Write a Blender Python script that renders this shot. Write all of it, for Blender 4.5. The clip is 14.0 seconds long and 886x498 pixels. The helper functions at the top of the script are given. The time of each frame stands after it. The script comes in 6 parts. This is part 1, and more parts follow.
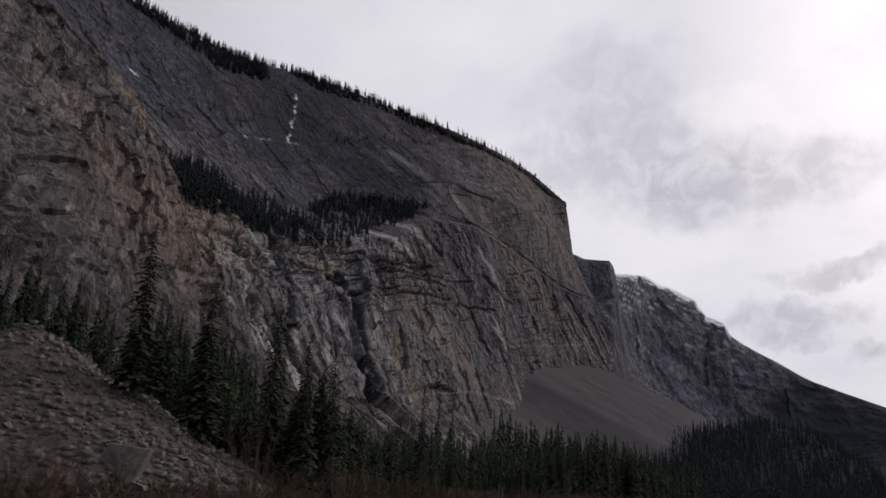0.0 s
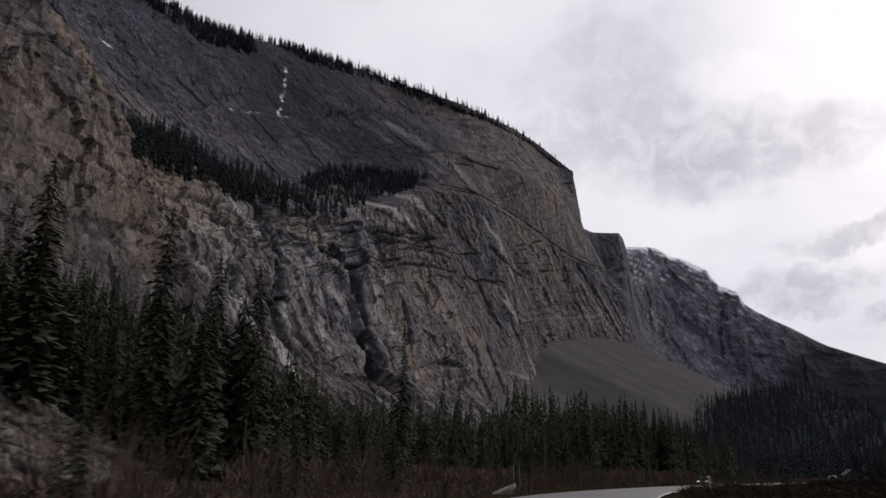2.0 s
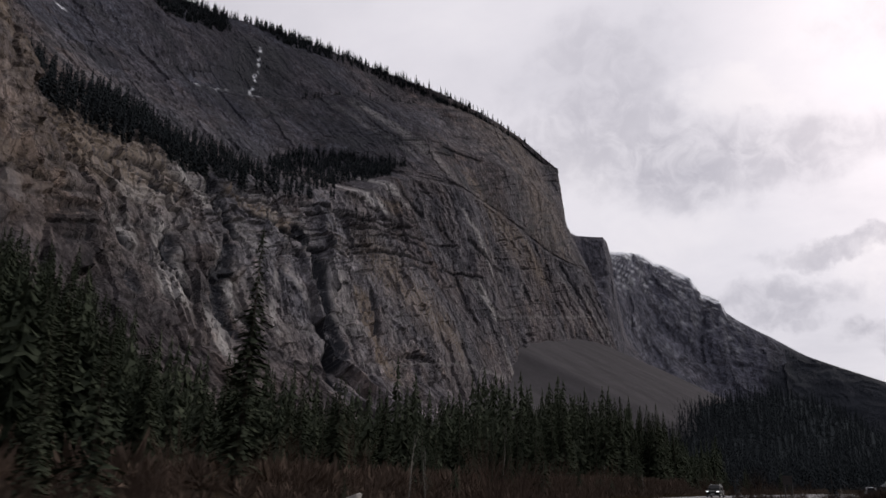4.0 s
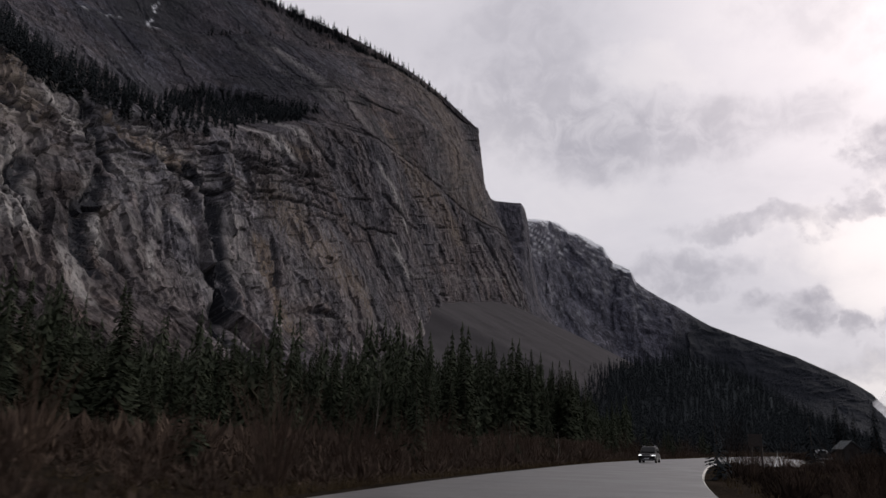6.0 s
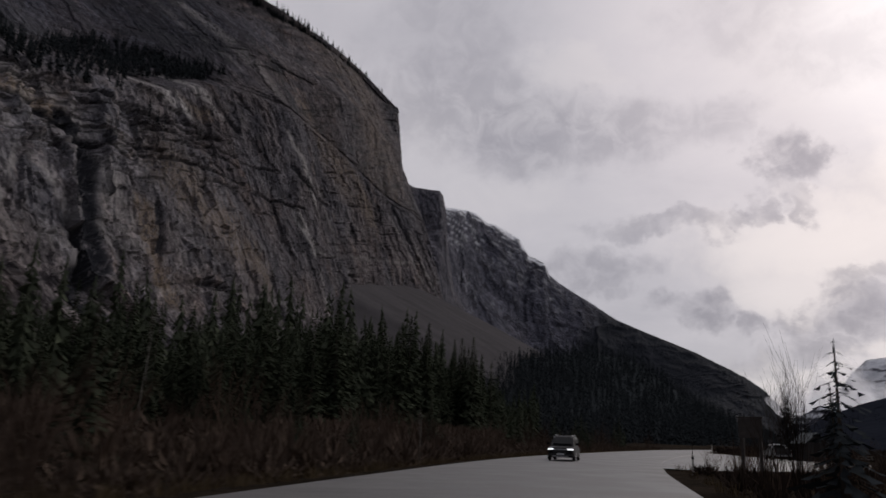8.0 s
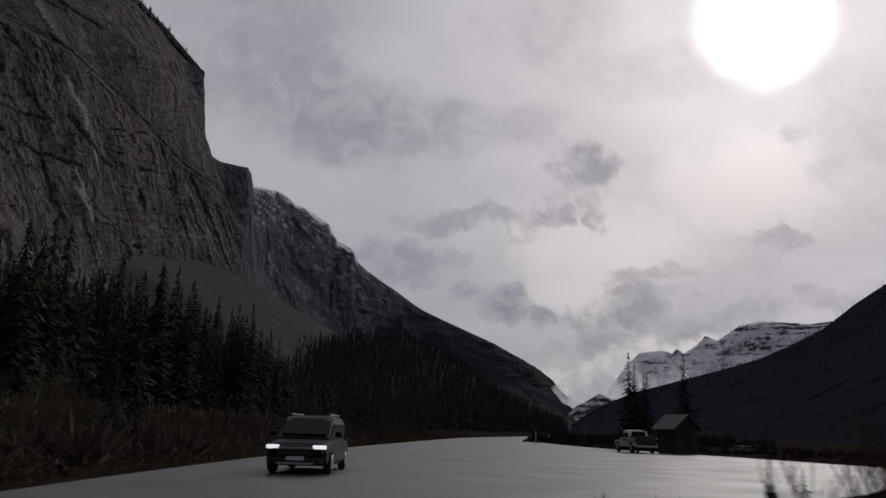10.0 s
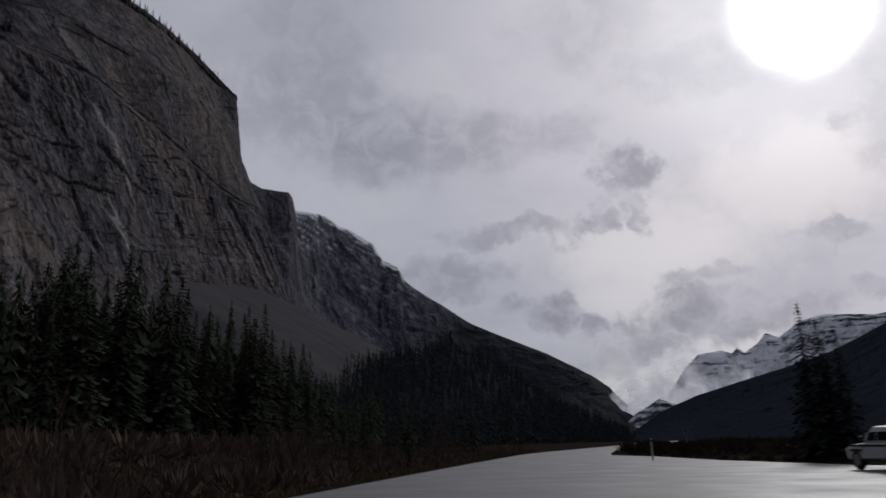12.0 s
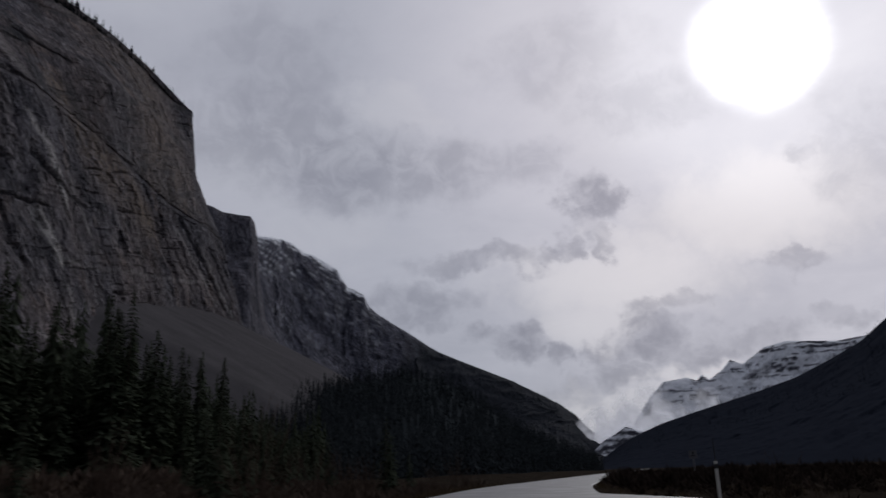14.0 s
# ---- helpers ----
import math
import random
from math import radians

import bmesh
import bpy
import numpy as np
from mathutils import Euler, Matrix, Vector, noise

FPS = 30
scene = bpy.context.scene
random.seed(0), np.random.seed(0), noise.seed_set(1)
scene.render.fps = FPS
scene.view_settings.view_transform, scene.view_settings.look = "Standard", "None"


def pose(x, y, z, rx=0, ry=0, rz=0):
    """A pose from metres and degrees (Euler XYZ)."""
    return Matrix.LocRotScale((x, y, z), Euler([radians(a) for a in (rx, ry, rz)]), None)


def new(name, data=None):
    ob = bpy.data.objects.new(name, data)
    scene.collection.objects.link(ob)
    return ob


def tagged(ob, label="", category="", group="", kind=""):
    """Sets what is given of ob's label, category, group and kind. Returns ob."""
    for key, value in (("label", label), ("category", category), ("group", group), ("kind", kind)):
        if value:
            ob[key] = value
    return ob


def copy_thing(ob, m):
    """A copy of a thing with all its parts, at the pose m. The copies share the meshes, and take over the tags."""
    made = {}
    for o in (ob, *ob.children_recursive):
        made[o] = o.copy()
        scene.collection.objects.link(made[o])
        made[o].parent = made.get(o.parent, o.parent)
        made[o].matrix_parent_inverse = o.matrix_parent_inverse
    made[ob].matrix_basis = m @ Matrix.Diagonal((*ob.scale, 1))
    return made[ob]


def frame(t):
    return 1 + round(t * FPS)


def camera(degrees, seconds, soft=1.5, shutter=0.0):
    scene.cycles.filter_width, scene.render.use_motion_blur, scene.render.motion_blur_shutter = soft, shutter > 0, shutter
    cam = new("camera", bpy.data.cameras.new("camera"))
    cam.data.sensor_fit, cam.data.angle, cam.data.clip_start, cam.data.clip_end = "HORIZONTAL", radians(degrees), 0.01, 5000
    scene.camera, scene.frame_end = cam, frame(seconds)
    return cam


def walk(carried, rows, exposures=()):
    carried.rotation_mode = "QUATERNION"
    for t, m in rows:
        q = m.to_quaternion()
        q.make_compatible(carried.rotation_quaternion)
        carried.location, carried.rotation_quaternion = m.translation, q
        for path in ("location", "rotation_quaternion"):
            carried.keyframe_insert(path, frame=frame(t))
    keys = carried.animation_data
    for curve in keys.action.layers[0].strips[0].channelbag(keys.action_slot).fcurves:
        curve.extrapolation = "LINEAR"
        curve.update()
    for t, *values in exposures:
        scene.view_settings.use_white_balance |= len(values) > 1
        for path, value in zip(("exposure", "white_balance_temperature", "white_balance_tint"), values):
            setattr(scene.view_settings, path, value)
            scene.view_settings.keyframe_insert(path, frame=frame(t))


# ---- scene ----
# The drive: seconds, eye x and y, and the view's yaw (left of +y), pitch and roll in degrees.
cam = camera(60.8, 14.0, soft=1.5, shutter=0.35)
EYE = 1.4
PATH = [
    (0.0, -0.00, -0.00, 18.31, 18.16, 2.31),
    (0.5, -3.00, 10.30, 18.19, 17.03, 2.51),
    (1.0, -5.73, 20.16, 18.29, 16.84, 1.93),
    (1.5, -7.72, 30.07, 18.47, 16.61, 0.74),
    (2.0, -9.37, 39.88, 18.88, 16.94, -0.24),
    (4.3, -15.02, 84.00, 17.02, 17.14, 1.45),
    (4.5, -15.42, 87.11, 15.74, 16.60, 1.25),
    (5.0, -16.20, 94.49, 13.95, 15.28, 1.13),
    (5.5, -16.72, 102.15, 12.52, 14.84, 0.70),
    (6.0, -16.96, 110.25, 11.23, 14.62, 0.95),
    (6.5, -16.96, 118.53, 9.68, 14.42, 1.25),
    (7.0, -16.65, 126.68, 8.38, 14.33, 1.65),
    (7.5, -16.18, 134.46, 7.40, 14.11, 2.00),
    (8.0, -15.57, 141.86, 4.80, 13.92, 1.86),
    (8.5, -14.41, 149.48, -1.23, 13.76, 2.61),
    (9.0, -13.48, 157.64, -7.10, 13.63, 2.85),
    (9.2, -13.11, 160.88, -8.80, 13.22, 2.66),
    (11.3, -8.25, 192.79, -10.44, 13.95, 1.22),
    (11.5, -7.72, 195.92, -10.35, 13.62, 1.59),
    (12.0, -6.14, 203.84, -6.47, 14.57, -1.44),
    (12.5, -3.99, 211.93, -2.92, 16.22, -4.32),
    (13.0, -1.77, 220.04, -2.22, 16.91, -4.83),
    (13.5, 0.58, 228.07, -3.82, 17.08, -3.35),
    (14.0, 3.10, 236.07, -9.14, 16.63, -1.99),
]
EXPOSURES = [(0.0, 0.10, 6550, 11), (2.0, 0.20, 6550, 11), (5.0, 0.0, 6600, 12), (7.5, -0.34, 6600, 12), (9.0, -0.70, 6480, 11), (11.3, -0.86, 6250, 11), (12.5, -0.76, 6050, 10), (14.0, -0.76, 6050, 10)]
walk(cam, [(t, pose(x, y, EYE, 0, 0, yaw) @ pose(0, 0, 0, 90 + pitch) @ pose(0, 0, 0, 0, 0, roll)) for t, x, y, yaw, pitch, roll in PATH], EXPOSURES)

# ---- sky and sun ----
SUN_AZ, SUN_EL = 34.8, 28.6          # degrees right of +y, and above the horizon


class Graph:
    """Short hand for a node tree."""

    def __init__(self, tree):
        self.tree = tree

    def node(self, kind, ins=None, **props):
        n = self.tree.nodes.new(kind)
        for k, v in props.items():
            setattr(n, k, v)
        for k, v in (ins or {}).items():
            self.put(n.inputs[k], v)
        return n

    def put(self, socket, v):
        if isinstance(v, bpy.types.NodeSocket):
            self.tree.links.new(v, socket)
        elif v is not None:
            socket.default_value = v

    def math(self, op, a, b=0.0, c=0.0, clamp=False):
        return self.node("ShaderNodeMath", {0: a, 1: b, 2: c}, operation=op, use_clamp=clamp).outputs[0]

    def vec(self, op, a, b=(0, 0, 0)):
        return self.node("ShaderNodeVectorMath", {0: a, 1: b}, operation=op).outputs[0]

    def noise(self, vector, scale, detail=5.0, rough=0.55, distort=0.0):
        return self.node("ShaderNodeTexNoise", {"Vector": vector, "Scale": scale, "Detail": detail, "Roughness": rough, "Distortion": distort}).outputs["Fac"]

    def ramp(self, fac, *stops):
        n = self.node("ShaderNodeValToRGB", {"Fac": fac})
        e = n.color_ramp.elements
        while len(e) < len(stops):
            e.new(0.5)
        for el, (pos, col) in zip(e, stops):
            el.position = pos
            el.color = (*col, 1) if not isinstance(col, (int, float)) else (col, col, col, 1)
        return n.outputs["Color"]

    def mix(self, fac, a, b, blend="MIX"):
        n = self.node("ShaderNodeMix", data_type="RGBA", blend_type=blend, clamp_factor=True)
        for i, v in ((0, fac), (6, a), (7, b)):
            self.put(n.inputs[i], (*v, 1) if isinstance(v, tuple) and len(v) == 3 else v)
        return n.outputs[2]

    def span(self, v, a, b, lo=0.0, hi=1.0, smooth=True):
        return self.node("ShaderNodeMapRange", {0: v, 1: a, 2: b, 3: lo, 4: hi}, interpolation_type="SMOOTHSTEP" if smooth else "LINEAR").outputs[0]


def build_world():
    w = bpy.data.worlds.new("world")
    scene.world = w
    w.use_nodes = True
    w.node_tree.nodes.clear()
    g = Graph(w.node_tree)
    out = g.node("ShaderNodeOutputWorld")
    bg = g.node("ShaderNodeBackground", {"Strength": 1.0})
    w.node_tree.links.new(bg.outputs[0], out.inputs[0])
    sky = g.node("ShaderNodeTexSky", sky_type="NISHITA", sun_disc=False, sun_elevation=radians(SUN_EL), sun_rotation=radians(SUN_AZ))
    clear = g.mix(1.0, sky.outputs[0], (0.09, 0.09, 0.09), "MULTIPLY")
    d = g.node("ShaderNodeTexCoord").outputs["Generated"]
    x, y, z = g.node("ShaderNodeSeparateXYZ", {0: d}).outputs
    up = g.math("ADD", g.math("MAXIMUM", z, 0.0), 0.22)
    plane = g.node("ShaderNodeCombineXYZ", {0: g.math("DIVIDE", x, up), 1: g.math("DIVIDE", y, up), 2: 0.3}).outputs[0]
    big = g.noise(plane, 0.75, 6, 0.5, 0.6)
    fine = g.noise(plane, 2.6, 8, 0.6, 0.4)
    # degrees right of +y and above the horizon, stirred by noise so that cloud edges fray
    stir = g.vec("SUBTRACT", g.node("ShaderNodeTexNoise", {"Vector": d, "Scale": 14.0, "Detail": 5.0, "Roughness": 0.6}).outputs["Color"], (0.5, 0.5, 0.5))
    sx, sy, _ = g.node("ShaderNodeSeparateXYZ", {0: stir}).outputs
    az0 = g.math("DEGREES", g.math("ARCTAN2", x, y))
    el0 = g.math("DEGREES", g.math("ARCSINE", z))
    stir2 = g.vec("SUBTRACT", g.node("ShaderNodeTexNoise", {"Vector": d, "Scale": 42.0, "Detail": 4.0, "Roughness": 0.5}).outputs["Color"], (0.5, 0.5, 0.5))
    tx, ty, _ = g.node("ShaderNodeSeparateXYZ", {0: stir2}).outputs
    az = g.math("MULTIPLY_ADD", tx, 1.7, g.math("MULTIPLY_ADD", sx, 11.0, az0))
    el = g.math("MULTIPLY_ADD", ty, 1.3, g.math("MULTIPLY_ADD", sy, 6.0, el0))

    def blob(a, e, wa, we, hard=1.0):
        u = g.math("DIVIDE", g.math("SUBTRACT", az, a), wa)
        v = g.math("DIVIDE", g.math("SUBTRACT", el, e), we)
        r = g.math("ADD", g.math("MULTIPLY", u, u), g.math("MULTIPLY", v, v))
        k = g.span(r, 2.0, 0.0)
        return g.math("MULTIPLY", g.math("POWER", k, 1.7), 0.85 * hard)

    grey = None
    for b in CLOUDS:
        n = blob(*b)
        grey = n if grey is None else g.math("MAXIMUM", grey, n)
    lumps = g.noise(d, 26.0, 6, 0.6, 0.5)
    grey = g.math("MULTIPLY", grey, g.span(lumps, 0.32, 0.62, 0.45, 1.1))
    # the overcast veil, brighter towards the sun
    sd = Vector((math.sin(radians(SUN_AZ)) * math.cos(radians(SUN_EL)), math.cos(radians(SUN_AZ)) * math.cos(radians(SUN_EL)), math.sin(radians(SUN_EL))))
    cosine = g.node("ShaderNodeVectorMath", {0: d, 1: sd}, operation="DOT_PRODUCT").outputs["Value"]
    veil = g.ramp(g.math("MULTIPLY_ADD", fine, 0.35, g.math("MULTIPLY", big, 0.65)), (0.30, (0.56, 0.555, 0.615)), (0.52, (0.73, 0.715, 0.77)), (0.70, (0.85, 0.83, 0.865)))
    glow = None
    for b in GAPS:
        n = blob(*b)
        glow = n if glow is None else g.math("MAXIMUM", glow, n)
    shade = g.mix(grey, g.mix(glow, veil, (1.02, 0.97, 0.955)), (0.33, 0.325, 0.38))
    # duller away from the sun, as under a thick overcast
    dull = g.mix(g.span(cosine, 0.75, -0.35), (1.0, 1.0, 1.0), (0.25, 0.26, 0.285))
    shade = g.mix(1.0, shade, dull, "MULTIPLY")
    warm = g.mix(g.span(cosine, 0.86, 0.99), shade, g.mix(1.0, shade, (1.46, 1.39, 1.34), "MULTIPLY"))
    disc = g.math("ADD", g.math("POWER", g.span(g.math("MULTIPLY_ADD", g.math("SUBTRACT", fine, 0.5), 0.003, cosine), 0.9950, 1.0), 2.2), g.math("MULTIPLY", g.span(cosine, 0.970, 0.9972), 0.11))
    lit = g.mix(1.0, warm, g.mix(disc, (0, 0, 0), (3.0, 2.9, 2.8)), "ADD")
    cover = g.span(el0, -2.0, 3.0, 0.95, 0.96)
    g.put(bg.inputs["Color"], g.mix(cover, clear, lit))


# Grey banks in the overcast: degrees right of +y, elevation, half widths, density
CLOUDS = [
    (20.8, 19.2, 2.4, 2.2, 0.85), (18.1, 16.5, 1.3, 0.9, 0.7), (21.6, 16.4, 1.3, 0.9, 0.65), (12.3, 15.6, 5.5, 1.0, 0.6), (13.8, 9.4, 2.9, 1.5, 0.85),
    (17.2, 8.2, 1.4, 1.1, 0.75), (24.4, 11.4, 2.6, 1.0, 0.6), (27.7, 11.8, 2.0, 0.8, 0.5), (25.4, 9.3, 3.2, 1.9, 0.9), (21.6, 8.4, 2.4, 1.3, 0.75), (22.6, 6.8, 3.0, 1.3, 0.7),
    (27.9, 7.6, 3.0, 1.4, 0.8), (18.6, 5.8, 2.4, 0.8, 0.45), (31.8, 8.4, 3.0, 1.2, 0.6), (36.4, 20.8, 1.8, 0.8, 0.5), (34.3, 13.3, 2.4, 0.8, 0.5), (36.6, 9.2, 1.4, 1.0, 0.55),
    (40.4, 20.5, 4.0, 4.0, 0.4), (-5.0, 25.5, 7.0, 5.0, 0.54), (1.0, 23.0, 7.0, 3.6, 0.64), (7.5, 22.6, 6.5, 2.8, 0.56), (15.0, 22.4, 4.5, 2.0, 0.38), (-4.0, 30.0, 6.0, 4.0, 0.36),
    (6.7, 12.8, 4.5, 1.6, 0.6), (8.5, 11.0, 1.8, 0.9, 0.5), (26.0, 26.0, 6.0, 2.2, 0.35), (20.0, 30.0, 7.0, 3.0, 0.3), (44.0, 9.0, 5.0, 1.6, 0.5),
]
# Thin places through which the light comes
GAPS = [(22.0, 13.6, 9.0, 3.4, 0.7), (5.5, 27.5, 4.0, 1.8, 0.2), (20.5, 10.6, 5.0, 2.0, 0.6), (19.5, 4.4, 5.5, 1.6, 0.6), (33.0, 17.5, 9.0, 4.0, 0.75), (27.5, 5.6, 4.0, 1.2, 0.6), (0.5, 17.5, 6.0, 2.0, 0.12)]
build_world()
sun_data = bpy.data.lights.new("sun", "SUN")
sun_data.energy, sun_data.angle, sun_data.color = 1.0, radians(10), (1.0, 0.95, 0.88)
sun = new("sun", sun_data)
sun.matrix_world = pose(0, 0, 0, 90 - SUN_EL, 0, 180 - SUN_AZ)

# ---- noise in bulk ----


def lattice(ix, iy, iz, seed):
    h = (ix * 374761393 + iy * 668265263 + iz * 1274126177 + seed * 974711) & 0xFFFFFFFF
    h = ((h ^ (h >> 13)) * 1103515245) & 0xFFFFFFFF
    h = ((h ^ (h >> 16)) * 2246822519) & 0xFFFFFFFF
    return ((h ^ (h >> 15)) & 0xFFFF) / 32767.5 - 1.0


def vnoise(x, y, z=0.0, seed=0):
    """Smooth noise from -1 to 1 on arrays."""
    x, y, z = np.broadcast_arrays(np.asarray(x, float), np.asarray(y, float), np.asarray(z, float))
    fx, fy, fz = np.floor(x), np.floor(y), np.floor(z)
    ix, iy, iz = fx.astype(np.int64), fy.astype(np.int64), fz.astype(np.int64)
    u, v, w = x - fx, y - fy, z - fz
    u, v, w = (t * t * t * (t * (t * 6 - 15) + 10) for t in (u, v, w))
    total = 0.0
    for a in (0, 1):
        for b in (0, 1):
            for c in (0, 1):
                total = total + lattice(ix + a, iy + b, iz + c, seed) * (u if a else 1 - u) * (v if b else 1 - v) * (w if c else 1 - w)
    return total


def fbm(x, y, z=0.0, octaves=4, seed=0, gain=0.5, ridged=False):
    total, amp, norm = 0.0, 1.0, 0.0
    for o in range(octaves):
        n = vnoise(np.asarray(x) * 2.03 ** o, np.asarray(y) * 2.03 ** o, np.asarray(z) * 2.03 ** o, seed + 17 * o)
        total = total + amp * ((1 - 2 * np.abs(n)) if ridged else n)
        norm += amp
        amp *= gain
    return total / norm


def facets(u, v, seed, tilt=1.0):
    """Broken rock: cells round scattered points, each a tilted plane at its own depth, about -1 to 1."""
    iu, iv = np.floor(u).astype(np.int64), np.floor(v).astype(np.int64)
    best = np.full(np.shape(u), 9.0)
    out = np.zeros(np.shape(u))
    for a in (-1, 0, 1):
        for b in (-1, 0, 1):
            cu, cv = iu + a, iv + b
            z = cu * 0
            du, dv = u - cu - 0.5 - 0.45 * lattice(cu, cv, z, seed), v - cv - 0.5 - 0.45 * lattice(cu, cv, z, seed + 1)
            r = du * du + dv * dv
            near = r < best
            plane = 0.5 * lattice(cu, cv, z, seed + 2) + tilt * (du * lattice(cu, cv, z, seed + 3) + dv * lattice(cu, cv, z, seed + 4))
            out = np.where(near, plane, out)
            best = np.where(near, r, best)
    return out


def bump(x, centre, half):
    return np.exp(-((np.asarray(x) - centre) / half) ** 2)


def smooth01(x, a, b):
    t = np.clip((np.asarray(x, float) - a) / (b - a), 0, 1)
    return t * t * (3 - 2 * t)


def mesh_object(name, verts, faces, material=None, parent=None, smooth=False):
    me = bpy.data.meshes.new(name)
    me.from_pydata(verts if isinstance(verts, list) else verts.tolist(), [], faces if isinstance(faces, list) else faces.tolist())
    if material:
        me.materials.append(material)
    if smooth:
        me.polygons.foreach_set("use_smooth", [True] * len(me.polygons))
    me.update()
    ob = new(name, me)
    if parent:
        ob.parent = parent
    return ob


def grid_object(name, P, material, smooth=True, flip=False):
    """A sheet from an array of places, rows by columns."""
    n, m = P.shape[:2]
    i = np.arange(n * m).reshape(n, m)
    q = np.stack([i[:-1, :-1], i[:-1, 1:], i[1:, 1:], i[1:, :-1]], -1).reshape(-1, 4)
    if flip:
        q = q[:, ::-1]
    me = bpy.data.meshes.new(name)
    me.vertices.add(n * m)
    me.vertices.foreach_set("co", P.reshape(-1).astype(np.float32))
    me.loops.add(q.size)
    me.loops.foreach_set("vertex_index", q.reshape(-1).astype(np.int32))
    me.polygons.add(len(q))
    me.polygons.foreach_set("loop_start", np.arange(0, q.size, 4, dtype=np.int32))
    me.update(calc_edges=True)
    me.validate()
    me.polygons.foreach_set("use_smooth", [smooth] * len(me.polygons))
    me.materials.append(material)
    return new(name, me)


def paint_mask(ob, name, values):
    a = ob.data.attributes.new(name, "FLOAT", "POINT")
    a.data.foreach_set("value", np.asarray(values, np.float32).reshape(-1))


# ---- materials ----


def material(name):
    m = bpy.data.materials.new(name)
    m.use_nodes = True
    m.node_tree.nodes.clear()
    g = Graph(m.node_tree)
    out = g.node("ShaderNodeOutputMaterial")
    b = g.node("ShaderNodeBsdfPrincipled")
    m.node_tree.links.new(b.outputs[0], out.inputs[0])
    return m, g, b


def plain(name, colour, rough=0.6, metal=0.0, vary=0.15, scale=8.0, relief=0.0):
    m, g, b = material(name)
    o = g.node("ShaderNodeTexCoord").outputs["Object"]
    n = g.noise(o, scale, 5)
    n2 = g.noise(o, scale * 7, 3)
    f = g.math("MULTIPLY_ADD", n2, 0.4, g.math("MULTIPLY", n, 0.6))
    g.put(b.inputs["Base Color"], g.mix(g.span(f, 0.3, 0.7), tuple(c * (1 - vary) for c in colour), tuple(min(1, c * (1 + vary)) for c in colour)))
    b.inputs["Roughness"].default_value, b.inputs["Metallic"].default_value = rough, metal
    if relief:
        g.put(b.inputs["Normal"], g.node("ShaderNodeBump", {"Strength": 0.6, "Distance": relief, "Height": f}).outputs[0])
    return m


